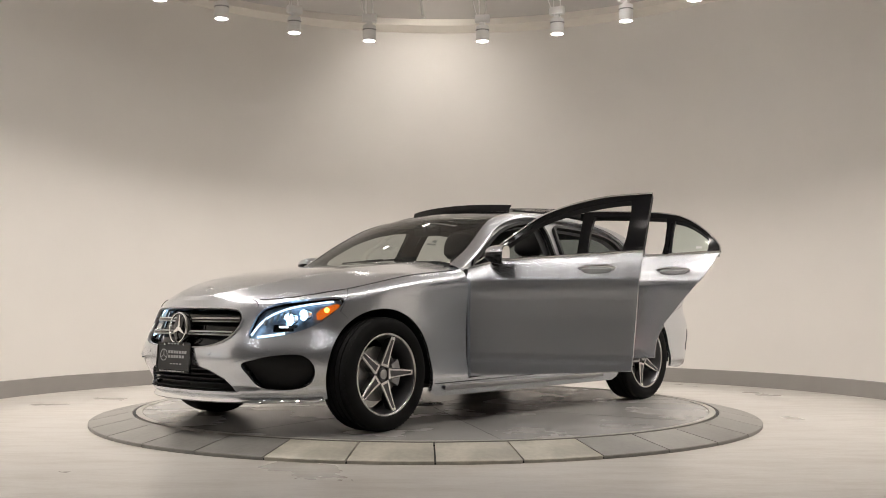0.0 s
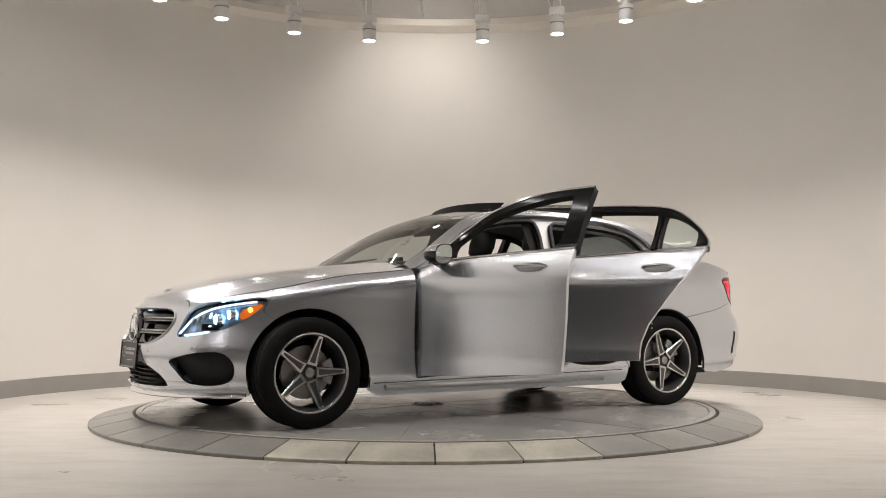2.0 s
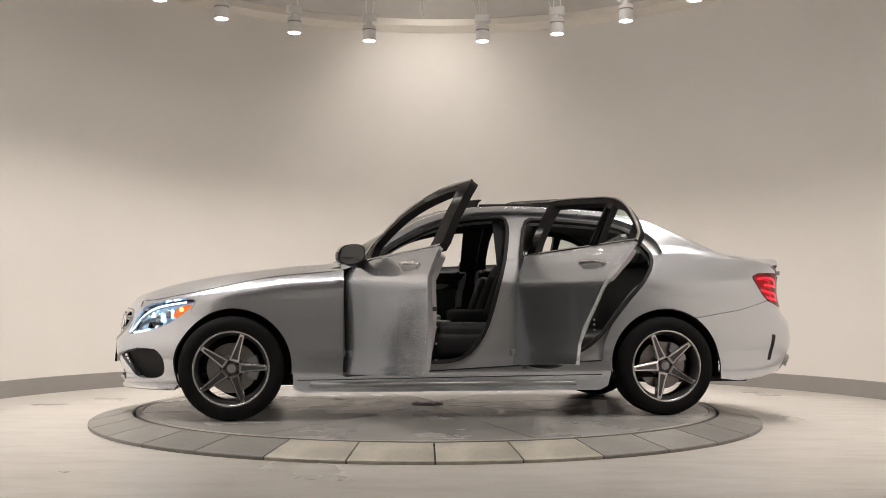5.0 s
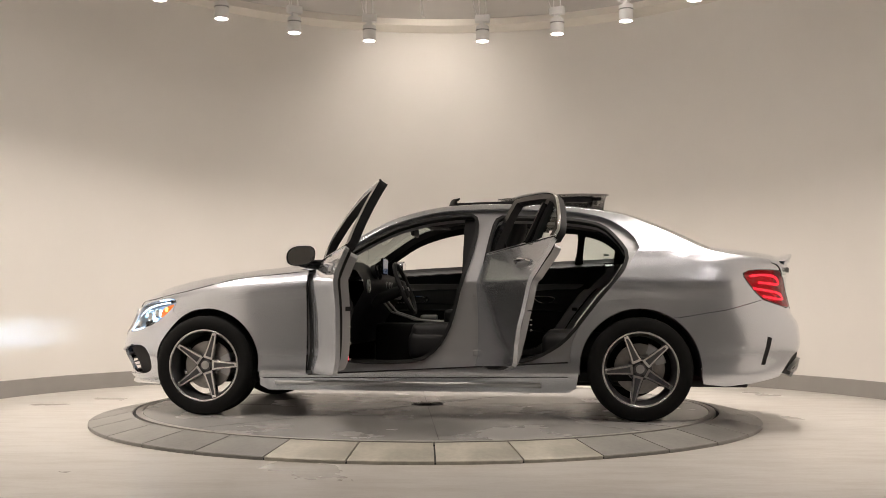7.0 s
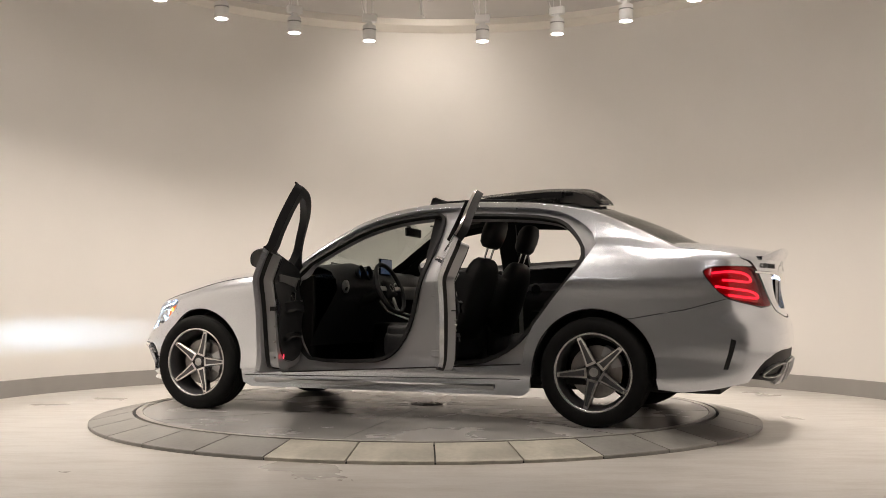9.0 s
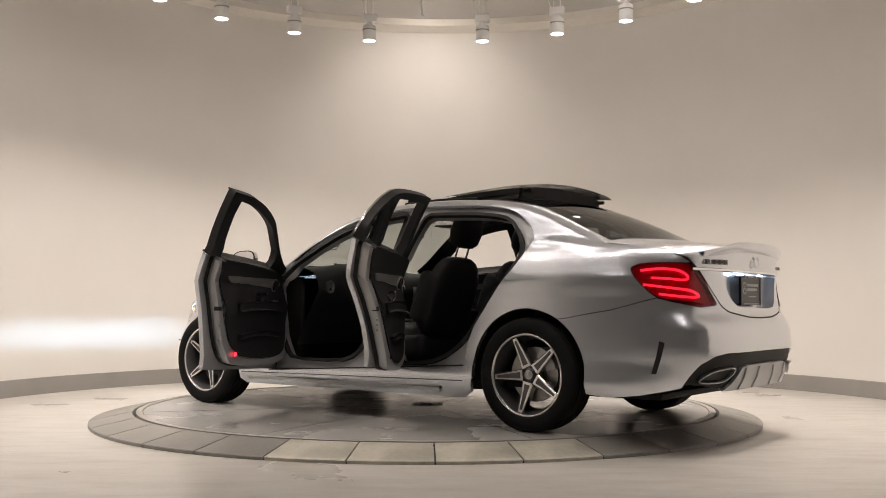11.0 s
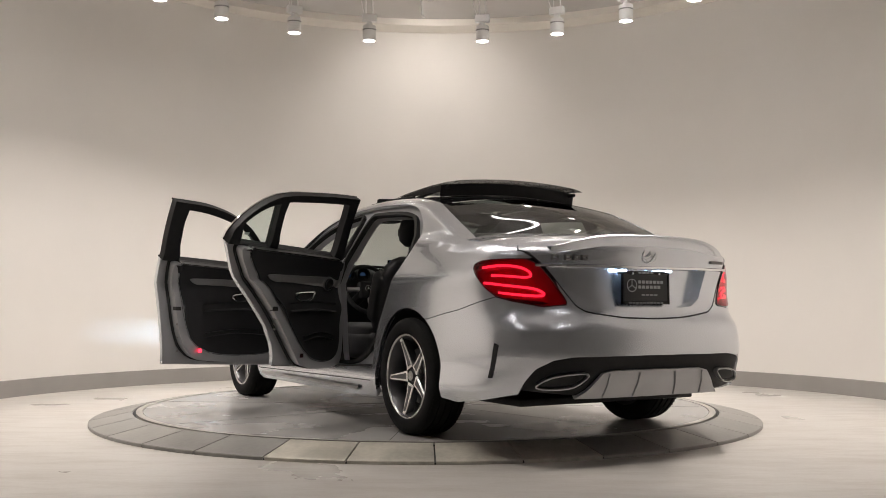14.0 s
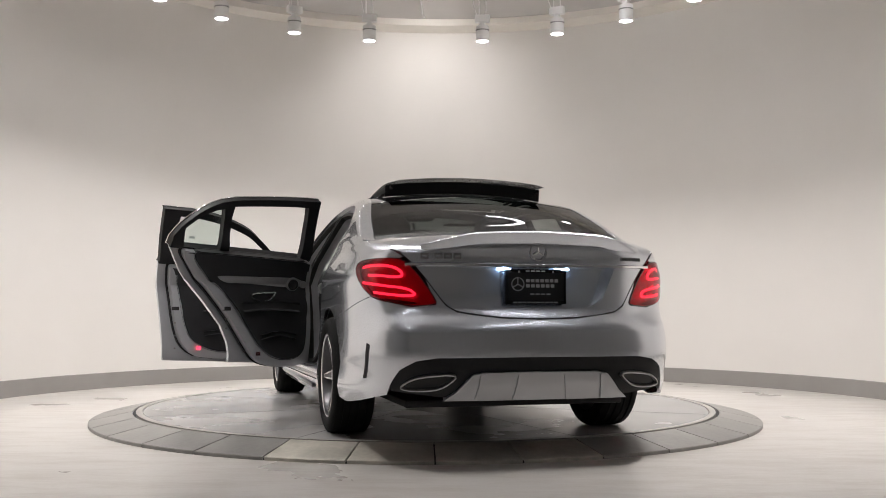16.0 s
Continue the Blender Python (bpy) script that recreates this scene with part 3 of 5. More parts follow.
def skin(name, rim, mat, holes=(), parent=None, label="", off=0.0, thick=0.0, step=0.03, sides=(1,), f=None, bulge=None):
    """A panel cut from the body surface: an outline in (s, q), holes in it, lifted to the surface and set off it; thick: its turned-in edge."""
    f = f or body
    loops = [dense(rim, step)] + [dense(h, step) for h in holes]
    pts, edges = [], []
    for lp in loops:
        b = len(pts)
        pts += lp
        edges += [(b + i, b + (i + 1) % len(lp)) for i in range(len(lp))]
    nb = len(pts)
    arr = np.array(loops[0])
    gx, gy = np.meshgrid(np.arange(arr[:, 0].min(), arr[:, 0].max(), step), np.arange(arr[:, 1].min(), arr[:, 1].max(), step))
    gx = gx + (np.arange(gx.shape[0])[:, None] % 2) * step * 0.5
    gx, gy = gx.ravel(), gy.ravel()
    ok = inside(gx, gy, loops[0])
    for h in loops[1:]:
        ok &= ~inside(gx, gy, h)
    gx, gy = gx[ok], gy[ok]
    bd = np.array(pts)
    if len(gx):
        d = np.min(np.hypot(gx[:, None] - bd[None, :, 0], gy[:, None] - bd[None, :, 1]), axis=1)
        gx, gy = gx[d > step * 0.45], gy[d > step * 0.45]
    allp = [Vector(p) for p in pts] + [Vector((x, y)) for x, y in zip(gx, gy)]
    vs, _, fs, *_ = delaunay_2d_cdt(allp, edges, [], 0, 1e-6)
    cx = np.array([sum(vs[i][0] for i in t) / 3 for t in fs])
    cy = np.array([sum(vs[i][1] for i in t) / 3 for t in fs])
    ok = inside(cx, cy, loops[0])
    for h in loops[1:]:
        ok &= ~inside(cx, cy, h)
    P, N = [], []
    for v in vs:
        n = normal_at(f, v[0], v[1])
        P.append(f(v[0], v[1]) + n * (off + (bulge(v[0], v[1]) if bulge else 0)))
        N.append(n)
    tris = [t for t, o in zip(fs, ok) if o]
    bmv, nor = [], []
    bm = bmesh.new()
    for sd in sides:
        m = [bm.verts.new((p.x, p.y * sd, p.z)) for p in P]
        nor += [Vector((n.x, n.y * sd, n.z)) for n in N]
        for t in tris:
            q = [m[i] for i in t]
            nn = (P[t[1]] - P[t[0]]).cross(P[t[2]] - P[t[0]])
            if (nn.dot(N[t[0]]) < 0) != (sd < 0):
                q.reverse()
            bm.faces.new(q)
        if thick:
            for li, lp in enumerate(loops):
                ring, k = [], len(lp)
                area = sum(lp[i - 1][0] * lp[i][1] - lp[i][0] * lp[i - 1][1] for i in range(k))
                ccw = (area > 0) == (li == 0)
                for s, q in lp:
                    n = normal_at(f, s, q)
                    p = f(s, q) + n * (off + (bulge(s, q) if bulge else 0))
                    ring.append((p, n))
                a_, b_ = [], []
                for i, (p, n) in enumerate(ring):
                    d = (ring[(i + 1) % k][0] - ring[i - 1][0])
                    o = (n.cross(d) if ccw else d.cross(n)) * (1 if thick > 0 else 1)
                    o = o.normalized() if o.length > 1e-9 else n
                    for w, lst in ((p, a_), (p - n * thick, b_)):
                        lst.append(bm.verts.new((w.x, w.y * sd, w.z)))
                        nor.append(Vector((o.x, o.y * sd, o.z)))
                for i in range(k):
                    j = (i + 1) % k
                    if lp[i][0] in (SF, SR) and lp[j][0] in (SF, SR):
                        continue
                    quad = [a_[i], a_[j], b_[j], b_[i]]
                    if ccw != ((sd > 0) == (thick > 0)):
                        quad.reverse()
                    bm.faces.new(quad)
    bm.verts.index_update()
    keep = [len(v.link_faces) > 0 for v in bm.verts]
    nor = [n for n, k in zip(nor, keep) if k]
    for v in [v for v, k in zip(bm.verts, keep) if not k]:
        bm.verts.remove(v)
    me = bpy.data.meshes.new(name)
    bm.to_mesh(me)
    bm.free()
    me.materials.append(mat)
    me.polygons.foreach_set("use_smooth", [True] * len(me.polygons))
    me.normals_split_custom_set_from_vertices([tuple(n) for n in nor])
    ob = new(name, me)
    ob.parent = parent or CAR
    if parent is None:
        ob.matrix_basis = CARM
    if label:
        ob["label"] = label
    return ob


def strip(name, pts, mat, parent=None, width=0.004, off=0.001, sd=1, depth=0.004, label="", f=None):
    """A flat moulding that follows (s, q) points on the body."""
    f = f or body
    bm = bmesh.new()
    prev = None
    for i, (s, q) in enumerate(pts):
        p, n = f(s, q), normal_at(f, s, q)
        a, b = pts[max(i - 1, 0)], pts[min(i + 1, len(pts) - 1)]
        d = f(*b) - f(*a)
        o = d.cross(n).normalized() * width / 2
        ring = [p + n * off + o, p + n * (off + depth * .6) + o * .6, p + n * (off + depth * .6) - o * .6, p + n * off - o, p - n * depth - o, p - n * depth + o]
        ring = [bm.verts.new((v.x, v.y * sd, v.z)) for v in ring]
        if prev:
            for j in range(6):
                bm.faces.new([prev[j], prev[(j + 1) % 6], ring[(j + 1) % 6], ring[j]])
        prev = ring
    bmesh.ops.recalc_face_normals(bm, faces=bm.faces)
    return cpart(name, bm, mat, parent, label)


def grid(bm, rows):
    vs = [[bm.verts.new(p) for p in r] for r in rows]
    for a, b in zip(vs, vs[1:]):
        for j in range(len(a) - 1):
            if (a[j].co - a[j + 1].co).length < 1e-7 and (b[j].co - b[j + 1].co).length < 1e-7:
                continue
            bm.faces.new([a[j], a[j + 1], b[j + 1], b[j]])
    return bm


RAIL_DROP = 0.035


def rail_q(x):
    """Lower edge of the roof rail on the side of the cabin."""
    return max(corner(x)[0] - RAIL_DROP, top_q(x) + 0.004)


DOOR_TOP_REAR = curve((-0.02, 1.105), (0.0, 1.14), (0.06, 1.21), (0.22, 1.305), (0.5, 1.372), (0.7, 1.5))


def door_top(x):
    return min(rail_q(x), DOOR_TOP_REAR(x))


def arch(cx, r, a0, a1, n=28):
    return [(cx + r * math.cos(radians(a0 + (a1 - a0) * i / n)), 0.33 + r * math.sin(radians(a0 + (a1 - a0) * i / n))) for i in range(n + 1)]


def along(f, a, b, n=14):
    return [(a + (b - a) * i / n, f(a + (b - a) * i / n)) for i in range(n + 1)]


HEAD = chaikin([(3.65, .535), (3.62, .63), (3.585, .695), (3.46, .745), (3.29, .762), (3.15, .775), (3.09, .76), (3.11, .72), (3.17, .675), (3.26, .615), (3.38, .57), (3.54, .54)], 2)
GRILLE = [(SF, .705), (3.95, .705), (3.74, .70), (3.695, .675), (3.685, .63), (3.73, .55), (3.80, .51), (3.90, .49), (SF, .48)]
FOG = chaikin([(3.68, .40), (3.62, .42), (3.51, .445), (3.42, .455), (3.34, .45), (3.285, .40), (3.275, .34), (3.295, .285), (3.36, .26), (3.46, .255), (3.59, .27), (3.63, .33)], 2)
INTAKE = [(SF, .385), (3.97, .385), (3.87, .36), (3.79, .32), (3.71, .245), (SF, .245)]
TAIL = chaikin([(-.64, .925), (-.70, .95), (-.90, .955), (-.975, .95), (-1.045, .90), (-1.10, .835), (-1.165, .745), (-1.165, .725), (-1.04, .715), (-.88, .742), (-.76, .78), (-.68, .86)], 1)
LIDLINE = [(-.90, 1.0), (-.965, .985), (-1.05, .915), (-1.11, .85), (-1.17, .775), (-1.215, .72), (-1.27, .69), (-1.37, .675), (-1.5, .66), (SR, .655)]
RECESS = [(SR, .915), (-1.25, .915), (-1.29, .83), (-1.33, .76), (-1.40, .72), (-1.50, .71), (SR, .71)]
DIFF = [(-.91, .285), (-.95, .35), (-1.0, .41), (-1.08, .453), (-1.17, .468), (SR, .47)]
DOOR_REAR_EDGE = [(-.005, 1.10), (.045, 1.02), (.105, .93), (.25, .76), (.375, .60), (.425, .49), (.437, .42), (.438, .372)]
G = 0.003     # half a shut line


def door_low(x):
    """Lower edge of the doors, which rises towards the rear."""
    return .280 + (2.137 - x) * .054


def build_shell():
    # front bumper with its openings
    rim = arch(2.84, .375, -22, 56)[::-1]
    rim = [(3.06 + G, .640)] + [(3.125, .69), (3.095, .742), (3.075, .775), (3.06, top_q(3.06))]
    rim += along(top_q, 3.09, SF, 30)
    rim += GRILLE + INTAKE + [(SF, .20), (3.8, .19), (3.45, .185), (3.25, .185), (3.20, .20)]
    rim += arch(2.84, .375, -20, 55)
    skin("front_bumper", rim, PAINT, [HEAD, FOG], thick=0.02, step=0.026, sides=(1, -1), label="silver front bumper with dark intakes")
    # fenders
    fen = [(2.145, .280)] + [(2.145, .5), (2.145, .7), (2.145, top_q(2.145))] + along(top_q, 2.18, 3.057, 24)
    fen += [(3.072, .775), (3.092, .742), (3.12, .69), (3.058, .636)] + arch(2.84, .375, 57, 186) + [(2.462, .292)]
    for sd in (1, -1):
        skin("front_fender", fen, PAINT, thick=0.02, sides=(sd,), step=0.028)
    # sills
    sill = [(2.457, .305), (2.16, .305), (2.14, door_low(2.14) - .005), (1.2, door_low(1.2) - .005), (.44, door_low(.44) - .005), (.378, .36), (.385, .287), (.40, .20), (.45, .17), (2.40, .17), (2.455, .20)]
    for sd in (1, -1):
        skin("sill", sill, PAINT, off=-.005, thick=0.03, sides=(sd,), label="silver sill with a bright lower edge")
        strip("sill_moulding", along(lambda s: .222, .62, 2.35, 30), SATIN, None, 0.028, 0.004, sd, 0.010)
        strip("sill_seam", [(x, door_low(x) - .004) for x in [.45 + 1.68 * i / 24 for i in range(25)]], SEAL, None, 0.009, -0.002, sd, 0.006)
        strip("sill_groove", along(lambda s: .252 + (2.35 - s) * .012, .45, 2.43, 30), SEAL, None, 0.005, -0.003, sd, 0.003)
    # rear quarters with the C-pillar
    qu = [(p[0] - G, p[1]) for p in DOOR_REAR_EDGE] + arch(0, .378, -6, 122) + [(-.24, .652), (-.40, .68), (-.54, .702), (-.70, .745), (-.785, .766)]
    tail_front = [(-.765, .778), (-.683, .86), (-.643, .925), (-.70, .952), (-.90, .957), (-.965, .955), (-.985, .958)]
    qu += tail_front + [(-.92, .995), (-.90, 1.003), (-.896, top_q(-.896))] + along(top_q, -.86, -.52, 10) + along(rail_q, -.5, .55, 26)
    qu += along(door_top, .53, .02, 16)
    for sd in (1, -1):
        skin("rear_quarter_panel", qu, PAINT, thick=0.02, sides=(sd,), step=0.026)
    # rear bumper
    rb = arch(0, .378, 123, 186) + [(-.385, .24), (-.52, .225), (-.70, .245)]
    rb += DIFF + [(p[0], p[1] - .004) for p in LIDLINE[::-1] if p[0] < -1.1]
    rb += [(-1.165, .722), (-1.04, .712), (-.88, .739), (-.785, .762), (-.70, .741), (-.54, .698), (-.40, .676), (-.24, .648)]
    skin("rear_bumper", rb, PAINT, thick=0.02, step=0.026, sides=(1, -1), label="silver rear bumper over a black lower section")
    for sd in (1, -1):
        skin("bumper_slit", [(-.795, .535), (-.822, .525), (-.805, .45), (-.778, .36), (-.752, .36), (-.778, .45)], BLACK, sides=(sd,), off=0.002)
    # boot lid face
    lid = [(-.905, 1.003), (-.90, top_q(-.90))] + along(top_q, -.93, SR, 24) + RECESS + [(p[0], p[1] + .004) for p in LIDLINE[::-1]]
    skin("boot_lid", lid, PAINT, thick=0.060, step=0.024, sides=(1, -1))
    skin("plate_recess", [(-1.23, .93), (-1.27, .82), (-1.32, .745), (-1.39, .705), (-1.50, .695), (SR, .695), (SR, .93)], PAINT, off=-0.060, sides=(1, -1))
    for sd in (1, -1):
        strip("boot_chrome", along(lambda s: .918 + .006 * (s - SR), -1.0, SR, 24), CHROME, None, 0.018, 0.004, sd, 0.008)
    # black lower rear section, insert and fins in dimmed silver for shade, exhaust trims
    skin("rear_diffuser", [(-.93, .30), (-.945, .365), (-.99, .425), (-1.07, .463), (-1.17, .478), (SR, .48), (SR, .262), (-1.18, .272)], BLACK, off=-0.012, sides=(1, -1), thick=0.05)
    skin("diffuser_insert", chaikin([(-1.20, .262), (-1.26, .30), (-1.34, .385), (-1.39, .396), (SR, .398), (SR, .262)], 0), SILVER_DIM, off=0.006, thick=0.03, sides=(1, -1), label="silver insert under the rear bumper, greyed for the shade there")
    for sd in (1, -1):
        for s in (-1.36, -1.55):
            strip("diffuser_fin", [(s, .27), (s - .012, .33), (s - .02, .385)], SILVER_DIM, None, 0.010, 0.009, sd, 0.010)
        ex = chaikin([(-.98, .315), (-1.035, .355), (-1.10, .38), (-1.275, .392), (-1.23, .345), (-1.16, .312)], 2)
        skin("exhaust_opening", ex, DARK, off=-0.006, sides=(sd,), thick=0.0, step=0.02)
        strip("exhaust_trim", ex + ex[:1], SATIN, None, 0.009, 0.004, sd, 0.014, "satin chrome exhaust surround")
    # rails and pillars that carry the roof
    xs = [2.16 - i * (2.16 + .60) / 70 for i in range(71)]
    for sd in (1, -1):
        bm = bmesh.new()
        rows = []
        for x in xs:
            cq, cy, cz = corner(x)
            a = body(x, rail_q(x))
            yb = max(cy - 0.065, 0.05)
            b = Vector((x, yb, roof_z(x, yb)))
            c = Vector((x, cy, cz + 0.004))
            row = [a + Vector((0, -0.03, -0.012)), a]
            for k in range(1, 9):
                t = k / 9
                row.append(a * (1 - t) ** 2 + c * 2 * t * (1 - t) + b * t * t)
            row += [b, b + Vector((0, -0.012, -0.03))]
            rows.append([Vector((p.x, p.y * sd, p.z)) for p in row])
        grid(bm, rows)
        bmesh.ops.recalc_face_normals(bm, faces=bm.faces)
        cpart("roof_rail", bm, PAINT, None, smooth="auto")
    # hood
    bm = bmesh.new()
    rows = []
    for i in range(61):
        s = 2.13 + (SF - 2.13) * i / 60
        e = body(s, top_q(s))
        row = []
        for k in range(25):
            u = -1 + 2 * k / 24
            uu = math.copysign(abs(u) ** 0.8, u)
            z = HOOD(e.x) + (e.z - HOOD(e.x)) * abs(uu) ** 3.3 + 0.010 * math.exp(-((abs(uu) - .62) / .10) ** 2) * min(1, (SF - s) * 1.2)
            row.append(Vector((e.x, e.y * uu, z)))
        rows.append(row)
    grid(bm, rows)
    bmesh.ops.recalc_face_normals(bm, faces=bm.faces)
    hood = cpart("bonnet", bm, PAINT, None, "silver bonnet with two long creases", smooth=True)
    for sd in (1, -1):
        strip("bonnet_seam", [(s, top_q(s) - .002) for s in [2.2 + (3.6 - 2.2) * i / 40 for i in range(41)]], SEAL, None, 0.005, 0.0005, sd, 0.003)
        strip("bonnet_front_seam", [(3.60, .715), (3.605, .735), (3.63, .757), (3.66, top_q(3.66))], SEAL, None, 0.005, 0.0005, sd, 0.003)
    # cowl between bonnet and windscreen
    bm = bmesh.new()
    grid(bm, [[Vector((2.12 + .16 * (1 - (y / .82) ** 2) - d, y, 1.0 - .05 * (y / .82) ** 2 - .03 * (d > .1)))
               for y in [-.80 + 1.6 * k / 24 for k in range(25)]] for d in (0, .06, .14)])
    cpart("cowl", bm, BLACK, None, smooth=True)
    # boot deck
    bm = bmesh.new()
    rows = []
    for i in range(41):
        s = -.30 + (SR + .30) * i / 40
        e = body(s, top_q(s))
        row = []
        for k in range(21):
            u = -1 + 2 * k / 20
            row.append(Vector((e.x, e.y * u, DECK(e.x) + (e.z - DECK(e.x)) * abs(u) ** 3.6)))
        rows.append(row)
    grid(bm, rows)
    bmesh.ops.recalc_face_normals(bm, faces=bm.faces)
    cpart("boot_deck", bm, PAINT, None, smooth=True)
    for sd in (1, -1):
        strip("boot_seam", [(p[0], p[1]) for p in chaikin(LIDLINE, 2, False)], SEAL, None, 0.005, 0.0002, sd, 0.003)
    # lip spoiler
    bm = bmesh.new()
    rows = []
    for i in range(41):
        y = -.58 + 1.16 * i / 40
        e = body(rear_y(abs(y)), 1.0)
        w = max(0, 1 - abs(y / .585) ** 4)
        z0 = TOP(rear_y(abs(y))) + .004
        rows.append([Vector((e.x + .16, y, z0 - .012)), Vector((e.x + .10, y, z0 + .002 + .006 * w)), Vector((e.x + .02, y, z0 + .016 * w)), Vector((e.x - .030 * w, y, z0 + .034 * w)),
                     Vector((e.x - .036 * w, y, z0 + .028 * w)), Vector((e.x - .020 * w, y, z0 - .010)), Vector((e.x + .01, y, z0 - .035))])
    grid(bm, rows)
    bmesh.ops.recalc_face_normals(bm, faces=bm.faces)
    cpart("lip_spoiler", bm, PAINT, None, "slim silver spoiler on the boot edge")
    # roof skin: silver rear, dark opening, glass
    def top_grid(x0, x1, n, drop=0.0, inset=0.055, m=24, bow=0.0, bow1=None):
        rows = []
        for i in range(n + 1):
            x = x0 + (x1 - x0) * i / n
            row = []
            for k in range(m + 1):
                u = -1 + 2 * k / m
                xx = x + (bow + ((bow if bow1 is None else bow1) - bow) * i / n) * (1 - u * u)
                yb = max(corner(max(-.7, min(xx, 2.2)))[1] - inset, .04)
                row.append(Vector((xx, yb * u, roof_z(xx, yb * u) - drop)))
            rows.append(row)
        b = bmesh.new()
        grid(b, rows)
        bmesh.ops.recalc_face_normals(b, faces=b.faces)
        return b
    cpart("windscreen", top_grid(2.12, 1.36, 28, 0.004, bow=.13), SCREENGLASS, None, "tinted windscreen with a paper sticker", smooth=True)
    cpart("roof_front_edge", top_grid(1.37, 1.20, 8, 0.002, bow=.12), GLOSS, None, smooth=True)
    cpart("roof_panel", top_grid(.62, .045, 14, 0.002, bow=0), GLOSS, None, "black glass roof panel", smooth=True)
    cpart("rear_window", top_grid(.045, -.50, 26, 0.004, bow=0.0, bow1=-.11), REARGLASS, None, "dark tinted rear window", smooth=True)
    bm = bmesh.new()
    grid(bm, [[Vector((x, y, roof_z(x, y) - .05)) for y in [-.62 + 1.24 * k / 12 for k in range(13)]] for x in (.62, .4, .2, .0, -.05)])
    cpart("headliner", bm, HEADLINER, None, smooth=True)
    # underbody and wheel houses
    bm = bmesh.new()
    box(bm, -.70, 3.15, -.60, .60, .20, .24, bevel=.01)
    cpart("underbody", bm, BLACK, None)
    for x in (0, 2.84):
        for sd in (1, -1):
            bm = bmesh.new()
            ring = arch(x, .372, -8, 188, 24)
            rows = [[Vector((a, min(yy, body(at_x(a), z).y - .02 - .0 * yy) * sd, z)) for a, z in ring] for yy in (.875, .72, .55)]
            grid(bm, rows)
            bm.faces.new([bm.verts.new((a, .55 * sd, z)) for a, z in ring])
            cpart("wheel_house", bm, BLACK, None, smooth="auto")


HOOD = curve((2.0, 1.03), (2.2, 1.015), (2.6, .975), (3.0, .925), (3.3, .86), (3.45, .815), (3.55, .778), (3.62, .752))
DECK = curve((-1.05, 1.052), (-.95, 1.072), (-.75, 1.10), (-.5, 1.125), (-.3, 1.14))
build_shell()


# ---- wheels ----
def build_wheel():
    """Wheel about the origin, axis along y, outer side towards +y."""
    Y = Matrix.Rotation(radians(-90), 4, "X")      # lathe axis z becomes y
    bm = bmesh.new()
    lathe(bm, [(.236, .094), (.240, .104), (.232, .107), (.224, .100), (.219, .085), (.205, .05), (.203, -.05), (.215, -.09), (.232, -.10), (.236, -.094)], 72, m=Y)
    bmesh.ops.recalc_face_normals(bm, faces=bm.faces)
    wheel = part("wheel", bm, RIM_DARK, CAR, "five-spoke alloy wheel with machined faces", "auto")
    bm = bmesh.new()
    lathe(bm, [(.2415, .104), (.236, .1085), (.2285, .1085), (.2245, .102)], 96, m=Y)
    bmesh.ops.recalc_face_normals(bm, faces=bm.faces)
    part("rim_lip", bm, RIM_FACE, wheel, "bright machined rim lip")
    bm = bmesh.new()
    prof = [(.234, .100), (.240, .109), (.252, .114), (.272, .118), (.292, .117), (.308, .110), (.319, .100), (.325, .090)]
    for c in (.062, .022, -.022, -.062):
        prof += [(.3275, c + .010), (.3275, c + .005), (.3215, c + .004), (.3215, c - .004), (.3275, c - .005), (.3275, c - .010)]
    prof += [(.325, -.090), (.319, -.100), (.308, -.110), (.292, -.117), (.272, -.118), (.252, -.114), (.234, -.100)]
    lathe(bm, prof, 80, m=Y)
    for i in range(80):
        a = 2 * math.pi * (i + .5) / 80
        for sg in (1, -1):
            mm = Y @ Matrix.Rotation(a, 4, "Z")
            box(bm, .3150, .3215, -.003, .003, sg * .084, sg * .1015, mm)
    bmesh.ops.recalc_face_normals(bm, faces=bm.faces)
    part("tyre", bm, RUBBER, wheel, "black low-profile tyre", "auto")

    def wedge(bm, r0, r1, h0, h1, y0, y1, d, ch=.004):
        """A tapered arm along +x, its face towards +y."""
        sec = []
        for t in (0, .25, .5, .75, 1):
            r = r0 + (r1 - r0) * t
            h = h0 + (h1 - h0) * t ** .8
            y = y0 + (y1 - y0) * t ** 1.5
            sec.append([bm.verts.new(v) for v in ((r, y - d, -h * 1.1), (r, y - ch, -h), (r, y, -h + ch), (r, y, h - ch), (r, y - ch, h), (r, y - d, h * 1.1))])
        for a, b in zip(sec, sec[1:]):
            for j in range(6):
                bm.faces.new([a[j], a[(j + 1) % 6], b[(j + 1) % 6], b[j]])
        bm.faces.new(sec[0][::-1])
        bm.faces.new(sec[-1])
        bmesh.ops.recalc_face_normals(bm, faces=bm.faces)
        return bm
    arm = wedge(bmesh.new(), .045, .224, .036, .0165, .071, .094, .045)
    inlay = wedge(bmesh.new(), .060, .205, .019, .0070, .0725, .0935, .006, .001)
    a_me = None
    for i in range(5):
        rot = Matrix.Rotation(radians(72 * i), 4, "Y")
        if i == 0:
            sp = part("spoke", arm, RIM_FACE, wheel, "", "auto")
            il = part("spoke_inlay", inlay, RIM_DARK, wheel, "", "auto")
            a_me, i_me = sp.data, il.data
        else:
            sp = new("spoke", a_me)
            il = new("spoke_inlay", i_me)
            sp.parent = il.parent = wheel
        sp.matrix_basis = rot
        il.matrix_basis = rot
    bm = bmesh.new()
